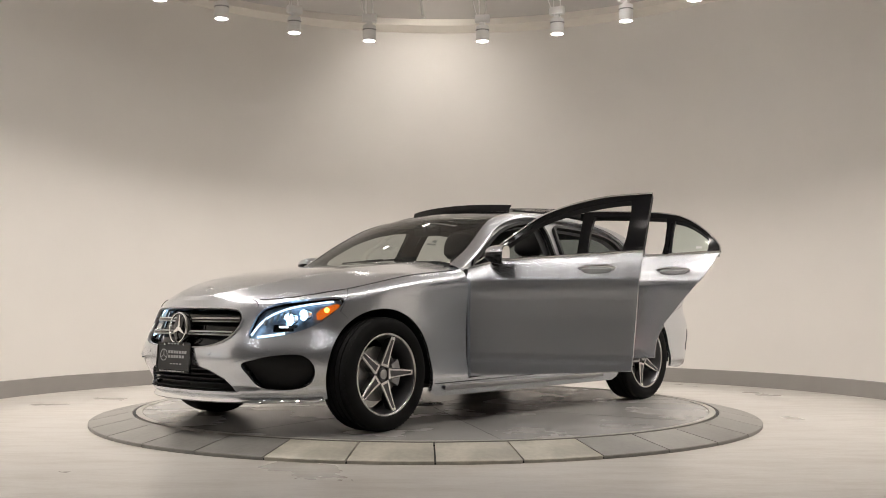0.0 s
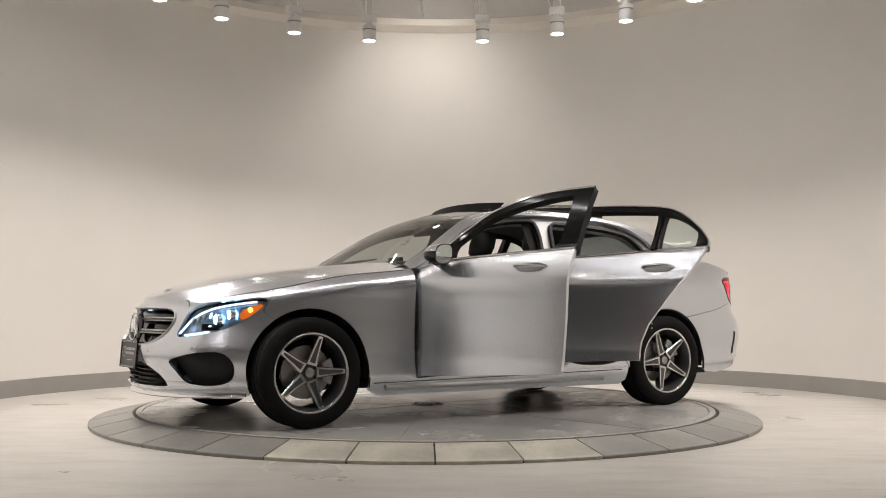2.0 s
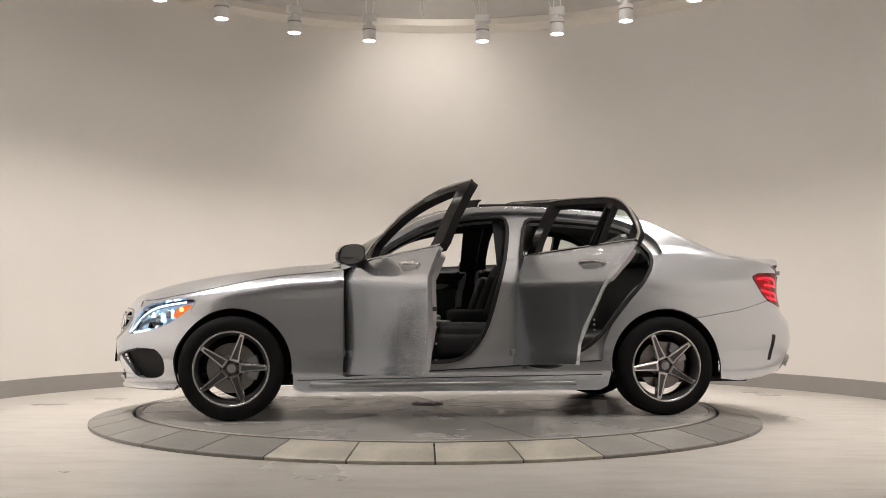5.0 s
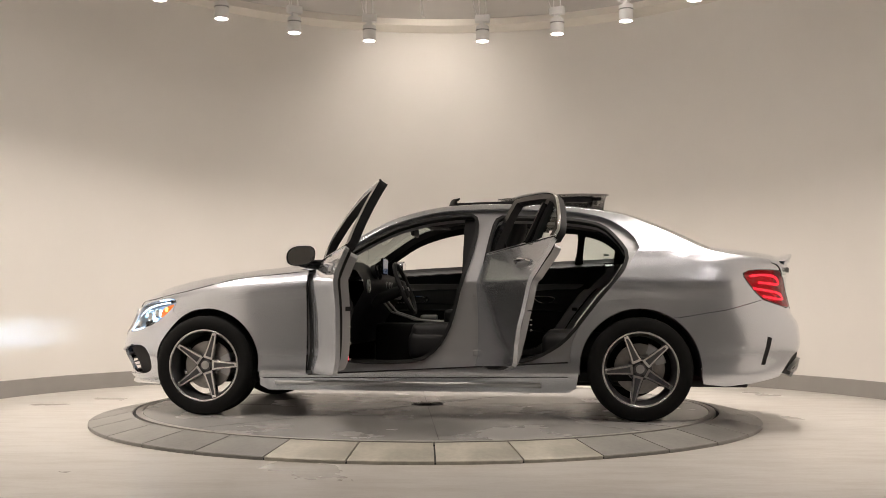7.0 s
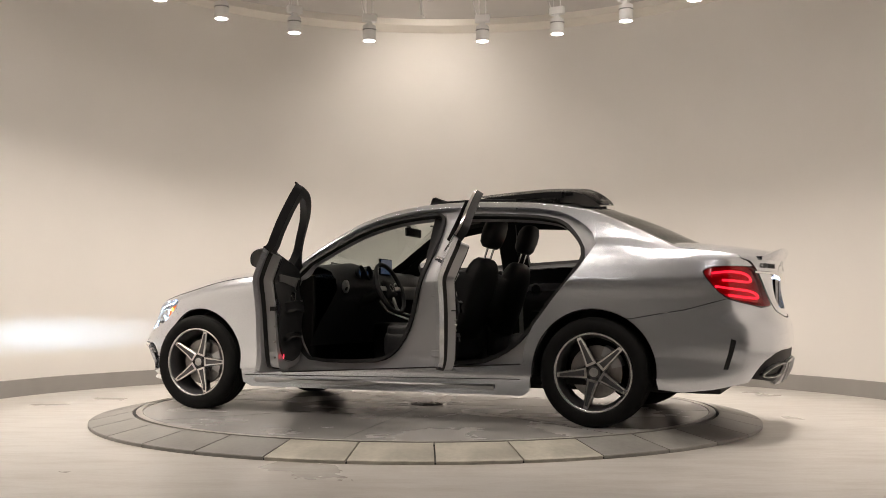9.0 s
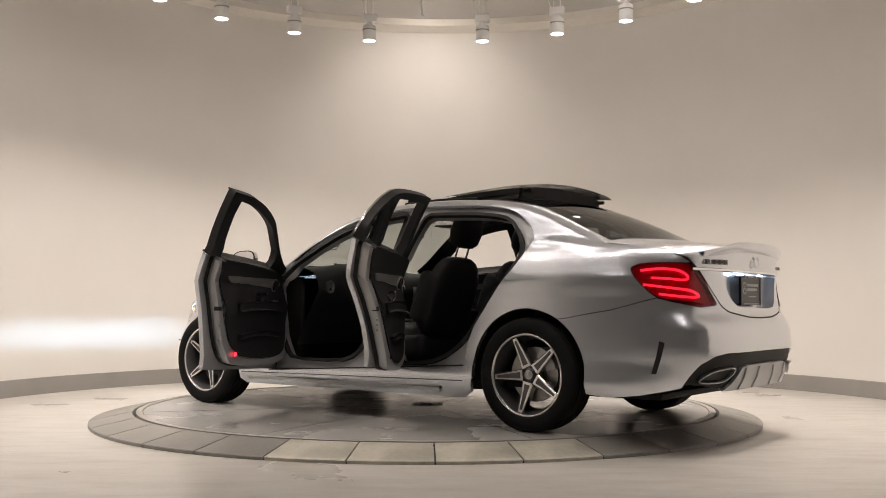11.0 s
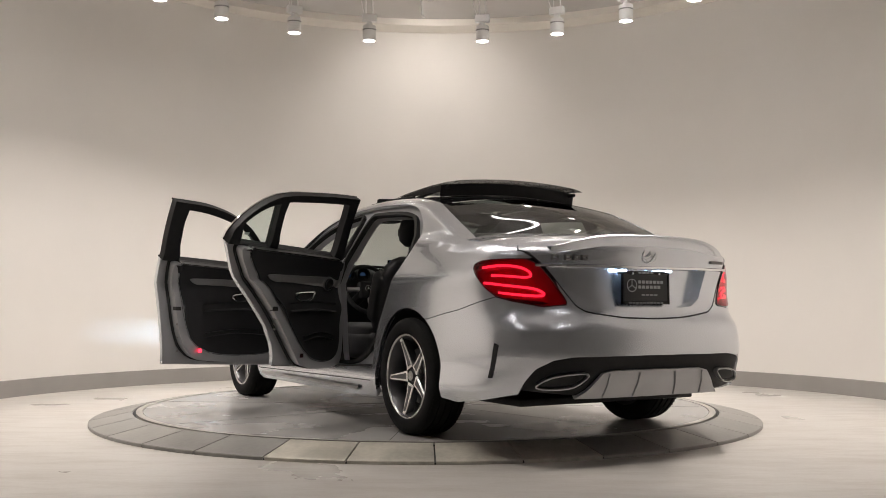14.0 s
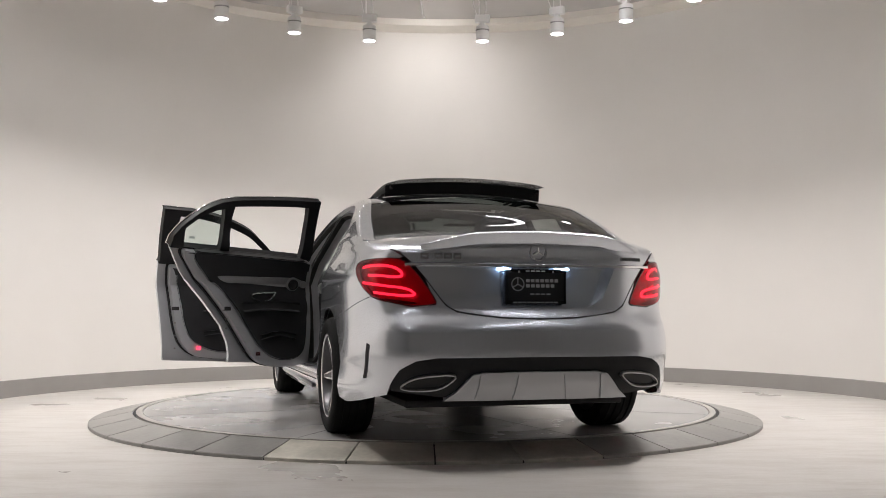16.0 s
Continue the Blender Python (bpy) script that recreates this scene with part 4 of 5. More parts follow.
    lathe(bm, [(.001, .076), (.028, .076), (.033, .073), (.034, .062), (.060, .060), (.074, .052), (.076, .02), (.001, .02)], 40, m=Y)
    bmesh.ops.recalc_face_normals(bm, faces=bm.faces)
    part("hub", bm, RIM_DARK, wheel, "", "auto")
    bm = bmesh.new()
    lathe(bm, [(.001, .0785), (.0255, .0785), (.0275, .0770), (.0275, .072)], 32, m=Y)
    lathe(bm, [(.0215, .0795), (.0245, .0795), (.0245, .078), (.0215, .078)], 32, m=Y, closed=True)
    for k in range(3):
        box(bm, .001, .022, .0785, .0800, -.0016, .0016, Matrix.Rotation(radians(-90 + 120 * k), 4, "Y"))
    part("hub_cap", bm, SATIN, wheel, "grey centre cap with a round badge", "auto")
    for i in range(5):
        a = radians(36 + 72 * i)
        bm = bmesh.new()
        lathe(bm, [(.001, .071), (.010, .071), (.012, .067), (.012, .04)], 10, m=Matrix.Translation((.050 * math.cos(a), 0, .050 * math.sin(a))) @ Y)
        part("wheel_bolt", bm, DARK, wheel)
    bm = bmesh.new()
    lathe(bm, [(.08, .012), (.158, .012), (.158, -.012), (.08, -.012)], 48, m=Y, closed=True)
    lathe(bm, [(.001, .03), (.078, .03), (.082, .01)], 32, m=Y)
    bmesh.ops.recalc_face_normals(bm, faces=bm.faces)
    part("brake_disc", bm, STEEL, wheel, "grey steel brake disc", "auto")
    bm = bmesh.new()
    lathe(bm, [(.105, .045), (.165, .045), (.170, .03), (.170, -.04), (.105, -.04)], 14, radians(-28), radians(28), Y, True)
    bmesh.ops.recalc_face_normals(bm, faces=bm.faces)
    part("brake_caliper", bm, SILVER_DIM, wheel, "", "auto")
    return wheel


def place_wheels():
    first = build_wheel()
    spots = [(2.84, 1, 1.0), (0.0, 1, 41.0), (2.84, -1, 20.0), (0.0, -1, 60.0)]
    for i, (x, sd, a) in enumerate(spots):
        m = CARM @ Matrix.Translation((x, .787 * sd, .3275)) @ Matrix.Rotation(0 if sd > 0 else math.pi, 4, "Z") @ Matrix.Rotation(radians(a + 180), 4, "Y")
        if i == 0:
            first.matrix_basis = m
        else:
            copy_thing(first, m)


# ---- lamps, grille, badges ----
def disc_on(bm, c, r, axis, depth=.006, n=24):
    z = Vector(axis).normalized()
    m = Matrix.Translation(c) @ z.to_track_quat("Z", "Y").to_matrix().to_4x4()
    lathe(bm, [(.0005, depth), (r * .8, depth * .8), (r, 0), (r, -.01)], n, m=m)
    return bm


def badge(parent, c, axis, r, mat=None, up=(0, 0, 1)):
    """Ring with three plain bars."""
    z = Vector(axis).normalized()
    x = Vector(up).cross(z).normalized()
    y = z.cross(x)
    m = Matrix(((x.x, y.x, z.x, c[0]), (x.y, y.y, z.y, c[1]), (x.z, y.z, z.z, c[2]), (0, 0, 0, 1)))
    bm = bmesh.new()
    lathe(bm, [(r * .88, 0), (r * .90, r * .08), (r * .97, r * .08), (r, 0)], 48, m=m)
    for k in range(3):
        rot = m @ Matrix.Rotation(radians(90 + 120 * k), 4, "Z")
        v = [bm.verts.new(rot @ Vector(p)) for p in ((r * .9, 0, r * .03), (r * .12, r * .13, r * .02), (-r * .04, 0, r * .10), (r * .12, -r * .13, r * .02))]
        bm.faces.new([v[0], v[1], v[2]])
        bm.faces.new([v[0], v[2], v[3]])
    bmesh.ops.recalc_face_normals(bm, faces=bm.faces)
    return cpart("badge", bm, mat or CHROME, parent, "round chrome badge", smooth=False)


def build_front():
    for sd in (1, -1):
        lamp = skin("headlight", HEAD, LAMPHOUSE, [[(3.51, .590), (3.39, .590), (3.39, .626), (3.51, .626)]], off=-0.045, sides=(sd,), step=0.02, label="lit headlight with bluish projector and amber indicator")
        skin("lens_cover", HEAD, CLEAR, off=0.0, sides=(sd,), parent=lamp, step=0.02)
        strip("light_guide", chaikin([(3.625, .56), (3.59, .615), (3.53, .665), (3.44, .70), (3.34, .722), (3.25, .735), (3.16, .745)], 2, False), DRL, lamp, 0.011, -0.012, sd, 0.006)
        strip("light_guide_lower", chaikin([(3.59, .552), (3.52, .560), (3.44, .572)], 1, False), DRL, lamp, 0.008, -0.02, sd, 0.006)
        for s, q, r in ((3.41, .648, .030), (3.325, .672, .026)):
            p, n = body(s, q), normal_at(body, s, q)
            bm = bmesh.new()
            ax = Vector((1, .12 * sd, -.03))
            c = p - n * .030
            disc_on(bm, (c.x, c.y * sd, c.z), r, ax, .012)
            cpart("projector_lens", bm, BEAM, lamp)
            bm = bmesh.new()
            z = ax.normalized()
            m = Matrix.Translation((c.x, c.y * sd, c.z)) @ z.to_track_quat("Z", "Y").to_matrix().to_4x4()
            lathe(bm, [(r, .0), (r * 1.16, .012), (r * 1.25, .004), (r * 1.25, -.02)], 28, m=m)
            cpart("lens_bezel", bm, CHROME, lamp)
        for k in range(5):
            s0 = 3.56 - k * .035
            strip("reflector_fin", [(s0, .620 + k * .010), (s0 - .012, .648 + k * .012)], SATIN, lamp, 0.010, -0.034, sd, 0.004)
        p, n = body(3.45, .60), normal_at(body, 3.45, .60)
        c = p - n * .040
        bm = bmesh.new()
        x0, x1, y0, y1 = c.x - .095, c.x + .0, c.y * sd - .036, c.y * sd + .036
        tilt = Matrix.Translation((c.x, 0, .60)) @ Matrix.Rotation(radians(4.0), 4, "Y")
        for bb in ((x0 - .008, x1, y0 - .004, y1 + .004, .605, .609), (x0 - .008, x1, y0 - .004, y1 + .004, .591, .595), (x0 - .008, x1, y0 - .004, y0, .595, .605), (x0 - .008, x1, y1, y1 + .004, .595, .605), (x0 - .008, x0 - .002, y0 - .004, y1 + .004, .591, .609)):
            box(bm, bb[0] - c.x, bb[1] - c.x, bb[2], bb[3], bb[4] - .60, bb[5] - .60, tilt)
        cpart("beam_shroud", bm, DARK, lamp, "", False)
        bm = bmesh.new()
        box(bm, x0 - .001 - c.x, x0 - c.x, y0 + .004, y1 - .004, -.004, .004, tilt)
        cpart("beam_source", bm, HEADBEAM, lamp, "", False)
        skin("indicator_lens", chaikin([(3.265, .69), (3.14, .735), (3.115, .72), (3.17, .68), (3.255, .628)], 1), AMBER, off=-0.014, sides=(sd,), parent=lamp, step=0.02)
        p, n = body(3.20, .695), normal_at(body, 3.20, .695)
        bm = bmesh.new()
        lathe(bm, [(.0005, .010), (.010, .008), (.015, 0)], 14, m=Matrix.Translation((p.x - n.x * .012, (p.y - n.y * .012) * sd, p.z)) @ Vector((n.x, n.y * sd, 0)).to_track_quat("Z", "Y").to_matrix().to_4x4())
        cpart("indicator_bulb", bm, AMBERGLOW, lamp)
        skin("fog_intake", FOG, BLACK, off=-0.05, sides=(sd,), step=0.025, label="black mesh intake in the bumper")
        strip("intake_lip", [(3.70, .41), (3.64, .425), (3.56, .44), (3.48, .452)], PAINT, None, 0.010, 0.006, sd, 0.01)
        strip("splitter", [(s, .205) for s in [3.22 + (SF - 3.22) * i / 24 for i in range(25)]], CHROME, None, 0.016, 0.016, sd, 0.02, "bright strip along the bumper's lower lip")
    skin("grille", [(SF, .71), (3.74, .705), (3.68, .68), (3.675, .63), (3.72, .545), (3.79, .50), (3.9, .485), (SF, .475)], GLOSS, off=-0.055, sides=(1, -1))
    strip("grille_frame", chaikin([(p[0], p[1]) for p in GRILLE], 1, False), SATIN, None, 0.008, 0.002, 1, 0.01)
    strip("grille_frame", chaikin([(p[0], p[1]) for p in GRILLE], 1, False), SATIN, None, 0.008, 0.002, -1, 0.01)
    for q, s0 in ((.645, 3.715), (.572, 3.745)):
        for sd in (1, -1):
            strip("grille_louvre", [(s0 + (SF - s0) * i / 12, q) for i in range(13)], SATIN, None, 0.026, -0.018, sd, 0.012, "silver grille louvre")
            strip("louvre_shadow", [(s0 + (SF - s0) * i / 12, q - .003) for i in range(13)], GLOSS, None, 0.006, -0.0095, sd, 0.001)
    skin("lower_intake", [(SF, .395), (3.95, .395), (3.85, .37), (3.77, .33), (3.69, .235), (SF, .235)], BLACK, off=-0.06, sides=(1, -1))
    for k in range(5):
        for sd in (1, -1):
            q = .262 + k * .025
            strip("intake_slat", [(3.80 + (SF - 3.80) * j / 8, q) for j in range(9)], BLACK, None, 0.006, -0.05, sd, 0.004)
    c = body(SF, .59)
    badge(None, (c.x + .012, 0, .592), (1, 0, .10), .092)
    bm = bmesh.new()
    disc_on(bm, (c.x - .012, 0, .592), .09, (1, 0, .10), .01, 40)
    cpart("badge_disc", bm, GLOSS)
    badge(None, (3.44, 0, HOOD(3.44) + .004), (.35, 0, 1), .026, up=(1, 0, 0))
    licence((3.675, 0, .425), 90 + 3, -4, "front_plate")
    # tow flap outline and parking sensors
    for sd in (1, -1):
        for s, q in ((3.86, .455), (3.52, .475)):
            p, n = body(s, q), normal_at(body, s, q)
            bm = bmesh.new()
            disc_on(bm, (p.x, p.y * sd, p.z), .010, (n.x, n.y * sd, n.z), .002, 14)
            cpart("parking_sensor", bm, PAINT)


def licence(c, turn, tilt, name):
    """Dealer plate: black board in a frame, its print as plain bars."""
    m = Matrix.Translation(c) @ Matrix.Rotation(radians(turn), 4, "Z") @ Matrix.Rotation(radians(90 + tilt), 4, "X")
    bm = bmesh.new()
    box(bm, -.153, .153, -.078, .078, -.008, 0, m)
    plate = cpart(name, bm, PLATE, None, "black dealer plate with pale printed bars", False)
    bm = bmesh.new()
    for b in ((-.160, .160, .070, .086), (-.160, .160, -.086, -.070), (-.160, -.150, -.086, .086), (.150, .160, -.086, .086)):
        box(bm, *b, -.010, .004, m)
    cpart("plate_frame", bm, GLOSS, plate, "", False)
    for b in ((-.052, .125, .022, .038), (-.052, .105, -.004, .012), (-.030, .085, -.040, -.034), (-.055, .055, .074, .081), (-.120, .120, -.082, -.075)):
        bm = bmesh.new()
        k = max(1, int((b[1] - b[0]) / .024))
        w = (b[1] - b[0]) / k
        for i in range(k):
            box(bm, b[0] + i * w, b[0] + i * w + w * .74, b[2], b[3], .0, .0052 if abs(b[2]) > .07 else .0012, m)
        cpart("print_bar", bm, PLATEMARK, plate, "", False)
    bm = bmesh.new()
    lathe(bm, [(.030, .0), (.030, .0014), (.034, .0014), (.034, 0)], 32, m=m @ Matrix.Translation((-.095, .012, 0)))
    for k in range(3):
        box(bm, 0, .031, -.0022, .0022, 0, .0014, m @ Matrix.Translation((-.095, .012, 0)) @ Matrix.Rotation(radians(90 + 120 * k), 4, "Z"))
    cpart("print_emblem", bm, PLATEMARK, plate, "", False)
    for x in (-.09, .09):
        bm = bmesh.new()
        disc_on(bm, m @ Vector((x, .074, .004)), .006, m.to_3x3() @ Vector((0, 0, 1)), .003, 12)
        cpart("plate_screw", bm, SATIN, plate)
    return plate


def build_rear():
    for sd in (1, -1):
        lamp = skin("tail_light", TAIL, REDLENS, off=-0.030, sides=(sd,), step=0.02, label="lit red tail light with glowing bands")
        skin("tail_lens", TAIL, REDLENSCLEAR, off=0.004, thick=0.03, sides=(sd,), parent=lamp, step=0.016)
        for pts in ([(-.70, .915), (-.80, .925), (-.90, .918), (-.955, .90), (-.985, .872), (-.955, .858), (-.86, .868), (-.76, .872)],
                    [(-.715, .835), (-.80, .825), (-.90, .815), (-.98, .808), (-1.03, .795), (-1.055, .775), (-1.02, .768), (-.90, .775), (-.80, .785)]):
            strip("glowing_band", chaikin(pts, 2, False), REDGLOW, lamp, 0.012, -0.012, sd, 0.006)
        skin("reflector", chaikin([(-.79, .765), (-.92, .752), (-1.09, .735), (-1.02, .722), (-.86, .748)], 1), REDDARK, off=-0.006, sides=(sd,), parent=lamp, step=0.03)
        strip("lens_border", TAIL + TAIL[:1], REDDARK, lamp, .007, -.001, sd, .01)
    c = body(SR, .985)
    badge(None, (c.x - .006, 0, .985), (-1, 0, .12), .045)
    licence((body(SR, .81).x + .020, 0, .815), -90, 0, "rear_plate")
    for y in (.155, -.155):
        bm = bmesh.new()
        box(bm, body(SR, .9).x + .012, body(SR, .9).x + .034, y - .018, y + .018, .898, .906)
        cpart("plate_lamp", bm, PLATELIGHT, None, "small white plate lamp", False)
    # raised lettering on the boot, as plain chrome blocks
    def block(y0, y1, z0, z1, name="boot_lettering"):
        bm = bmesh.new()
        p = body(rear_y(abs(y0 + y1) / 2), (z0 + z1) / 2)
        e = .0042
        for a in ((y0, y1, z1 - e * 2, z1), (y0, y1, z0, z0 + e * 2), (y0, y0 + e, z0, z1), (y1 - e, y1, z0, z1)):
            box(bm, p.x - .010, p.x + .004, *a)
        cpart(name, bm, STEEL, None, "", False)
    for y in (.585, .52, .475, .43):
        block(y - .036, y, .948, .975)
    for k in range(5):
        block(-.47 - k * .024 - .018, -.47 - k * .024, .950, .966)


REDLENSCLEAR = glass("red_outer_lens", (0.80, 0.10, 0.14))
place_wheels()
build_front()
build_rear()


# ---- doors ----
def split_x(z):
    """Shut line between front and rear door."""
    return 1.067 - 0.0936 * (z - .34)


def belt(a, b, n=16, d=0.0):
    return [(a + (b - a) * i / n, top_q(a + (b - a) * i / n) + d) for i in range(n + 1)]


def window_hole(x0, x1, lean0=0.0, lean1=0.0, top=0.038, low=0.012, n=14, up_by=0.0):
    """Daylight opening between x0 (front) and x1 (rear); lean: how far an end slopes back per metre of height."""
    lo = belt(x0, x1, n, low)
    up = []
    for i in range(n + 1):
        x = x1 + (x0 - x1) * i / n
        d = max(door_top(x) + up_by * lift(x) - top, top_q(x) + low + .004)
        up.append((x, d))
    pts = lo + up
    base = 1.05
    out = []
    for x, q in pts:
        u = (x - x1) / (x0 - x1)
        out.append((x - (lean0 * u + lean1 * (1 - u)) * max(0, q - base), q))
    return chaikin(out, 1)


def fit_top(pts, k=0.0):
    return [(x, min(q, door_top(x) + k * lift(x) - .03)) for x, q in pts]


def lift(x):
    """Frames overlap the roof rail, less so at both ends."""
    return min(1.0, max(0.0, (2.02 - x) / .35), max(0.0, (x + .02) / .30))


def build_door(front, sd, angle, hinge):
    K = .045 if angle else .012
    def edge_top(x):
        return door_top(x) + .004 + K * lift(x)
    z0 = door_low(1.067)
    zs = (z0, .45, .65, .85)
    def surf(s, q):
        p = body(s, q)
        if angle:
            p.y += .11 * max(0, q - top_q(s))
        return p
    if front:
        rear_edge = [(split_x(z) + G, z) for z in zs]
        rim = [(2.137, door_low(2.137))] + rear_edge + belt(split_x(1.05) + G, 2.137, 20) + [(2.137, .8), (2.137, .5)]
        upper = belt(2.06, split_x(1.05) + G, 18, .001) + [(split_x(1.2) + G, 1.2), (split_x(1.4) + G, edge_top(.97))] + along(edge_top, 1.0, 2.06, 24)
        holes = [window_hole(1.87, 1.12, 0, .12, up_by=K)]
        inner = [(2.07, .36), (1.96, .335), (1.25, .335), (1.16, .38), (1.13, .6), (1.10, .9), (1.085, 1.04)] + belt(1.12, 2.02, 10, -.008) + [(2.07, .9)]
    else:
        front_edge = [(split_x(z) - G, z) for z in zs]
        rim = [(p[0] + G, p[1]) for p in DOOR_REAR_EDGE[::-1]] + belt(.0, split_x(1.05) - G, 20)[1:] + front_edge[::-1]
        upper = belt(split_x(1.05) - G, .0, 18, .001) + along(edge_top, .005, .96, 24) + [(split_x(1.2) - G, 1.2)]
        holes = [window_hole(.925, .385, .10, .10, up_by=K), fit_top(window_hole(.335, .085, .10, .10, .045, up_by=K), K)]
        inner = [(1.0, .36), (.93, .335), (.58, .335), (.49, .40), (.44, .55), (.36, .67), (.22, .84), (.12, 1.0)] + belt(.16, .985, 10, -.008)
    door = skin("front_door" if front else "rear_door", rim, PAINT, thick=0.026, sides=(sd,), step=0.026,
                label=("silver front door" if front else "silver rear door") + (", swung wide open" if angle else ", closed"))
    H = Matrix.Translation(hinge)
    door.matrix_basis = CARM @ H @ Matrix.Rotation(radians(-angle), 4, "Z") @ H.inverted()
    skin("door_inner", rim, SILVER_DIM, holes=[], off=-0.025, sides=(sd,), parent=door, step=0.04)
    frame = skin("window_frame", upper, GLOSS, f=surf, holes=holes, off=0.0, sides=(sd,), parent=door, step=0.024, label="gloss black window frame")
    skin("frame_inner", upper, BLACK, f=surf, holes=holes, off=-0.049, thick=-0.0485, sides=(sd,), parent=door, step=0.03, label="matt black inside of the window frame")
    xa, xb = (2.10, split_x(1.05)) if front else (split_x(1.05), 0.0)
    strip("belt_chrome", belt(xa, xb, 30, .002), CHROME, door, 0.014, 0.003, sd, 0.006)
    if front:
        tops = along(lambda x: edge_top(x) - .002, .968, 2.06, 30)
    else:
        tops = [(-.006, 1.10)] + along(lambda x: edge_top(x) - .002, .0, .962, 34)
    strip("upper_chrome", tops, CHROME, door, 0.012, 0.004, sd, 0.006, f=surf)
    # lining
    def puff(s, q):
        return -0.022 * math.exp(-((q - .70) / .055) ** 2) - .012
    band, card_rim = lining(front)
    skin("shut_band", band, SILVER_DIM, off=-0.096, thick=-0.071, sides=(sd,), parent=door, step=0.04, label="inner silver band of the door")
    card = skin("door_card", card_rim, LEATHER, off=-0.092, thick=-0.012, sides=(sd,), parent=door, step=0.025, bulge=puff, label="black door lining")
    skin("card_top", [p for p in upper_band(front)], LEATHER, off=-0.10, thick=-.02, sides=(sd,), parent=door, step=.04)
    strip("door_seal", band + band[:1], SEAL, door, 0.020, -0.050, sd, 0.012)
    strip("card_seal", card_rim + card_rim[:1], SEAL, door, 0.014, -0.099, sd, 0.008)
    x0, x1 = (1.98, 1.22) if front else (.95, .32)
    L = x0 - x1
    skin("trim_panel", chaikin([(x0, .94), (x0, .85), (x0 - .10, .83), (x0 - .25, .845), (x1 + .15, .875), (x1, .925), (x1, .945), (x1 + .3, .94)], 2), TRIMSILVER, off=-0.112, thick=-.008, sides=(sd,), parent=door, step=0.03, label="brushed grey trim panel")
    def knob(s, q, r, mat, nm, off=-.112):
        p, n = body(s, q), normal_at(body, s, q)
        c = p + n * off
        bm = bmesh.new()
        m = Matrix.Translation((c.x, c.y * sd, c.z)) @ Vector((-n.x, -n.y * sd, -n.z)).to_track_quat("Z", "Y").to_matrix().to_4x4()
        lathe(bm, [(.0005, .003), (r * .8, .003), (r * .86, .009), (r, .007), (r, -.004)], 28, m=m)
        cpart(nm, bm, mat, door)
    knob(x0 - .09, .89, .046, SATIN, "tweeter_ring")
    knob(x0 - .09, .89, .034, DARK, "tweeter", -.121)
    if not front:
        knob(x0 - .01, .89, .024, SATIN, "air_vent_ring")
    strip("pull_handle", chaikin([(x0 - .22, .79), (x0 - .27, .745), (x0 - .36, .735), (x0 - .42, .785), (x0 - .22, .79)], 2, False), CHROME, door, .010, -.122, sd, .008)
    strip("armrest", [(x0 - .06 - (L - (.16 if front else .22)) * i / 12, .70 + .012 * math.sin(i / 12 * math.pi)) for i in range(13)], LEATHER, door, .06, -.148, sd, .02)
    if front:
        for k in range(4):
            strip("window_switch", [(x0 - .13 - k * .022, .742), (x0 - .145 - k * .022, .742)], SATIN, door, .012, -.150, sd, .004)
        for k in range(3):
            strip("seat_switch", [(x0 - .20 - k * .03, .905), (x0 - .22 - k * .03, .905)], SATIN, door, .012, -.116, sd, .004)
    xp = 1.34 if front else .62
    strip("map_pocket", [(xp + (x0 - .08 - xp) * i / 12, .52 + .02 * math.sin(i / 12 * math.pi)) for i in range(13)], LEATHER, door, .03, -.135, sd, .02)
    xr = 1.30 if front else .60
    skin("courtesy_reflector", [(xr + .016, .415), (xr - .016, .415), (xr - .012, .430), (xr + .016, .430)], REDREF if front and angle else REDDARK, off=-.112, sides=(sd,), parent=door, step=.02, label="small red courtesy light")
    # outside handle
    hx, hz = (1.275, .945) if front else (.31, .968)
    cup = chaikin([(hx + .10, hz), (hx + .07, hz + .026), (hx - .07, hz + .028), (hx - .10, hz), (hx - .07, hz - .026), (hx + .07, hz - .028)], 2)
    # flush patch of darker silver stands in for the shaded hollow
    skin("handle_cup_shade", cup, SILVER_DIM, off=.0012, sides=(sd,), parent=door, step=.02)
    bm = bmesh.new()
    pts, rad = [], []
    for i in range(13):
        u = -1 + i / 6
        p, n = body(hx + .108 * u, hz + .006), normal_at(body, hx, hz)
        p = p + n * (.030 * (1 - u ** 4) + .002)
        pts.append((p.x, p.y * sd, p.z))
        rad.append(.0095 + .005 * (1 - abs(u)))
    tube(bm, pts, rad, 10)
    cpart("door_handle", bm, CHROME, door, "satin silver pull handle")
    # latch, bung and label on the shut face
    lx = 1.125 if front else .385
    p = body(lx, .70)
    bm = bmesh.new()
    box(bm, lx - .012, lx + .03, (p.y - .099) * sd, (p.y - .070) * sd, .69, .715)
    cpart("latch", bm, DARK, door, "", False)
    q0 = (lx - .0, .93) if front else (.16, 1.0)
    p, n = body(*q0), normal_at(body, *q0)
    c = p - n * .027
    bm = bmesh.new()
    disc_on(bm, (c.x, c.y * sd, c.z), .010, (-n.x, -n.y * sd, -n.z), .002, 12)
    cpart("rubber_bung", bm, SEAL, door)
    for k in range(3):
        bm = bmesh.new()
        pz = .60 - k * .09 if front else .64 - k * .03
        px = lx + .002
        pp = body(px, pz)
        disc_on(bm, (px, (pp.y - .097) * sd, pz), .006, (0, -sd, 0), .002, 10)
        cpart("screw", bm, STEEL, door)
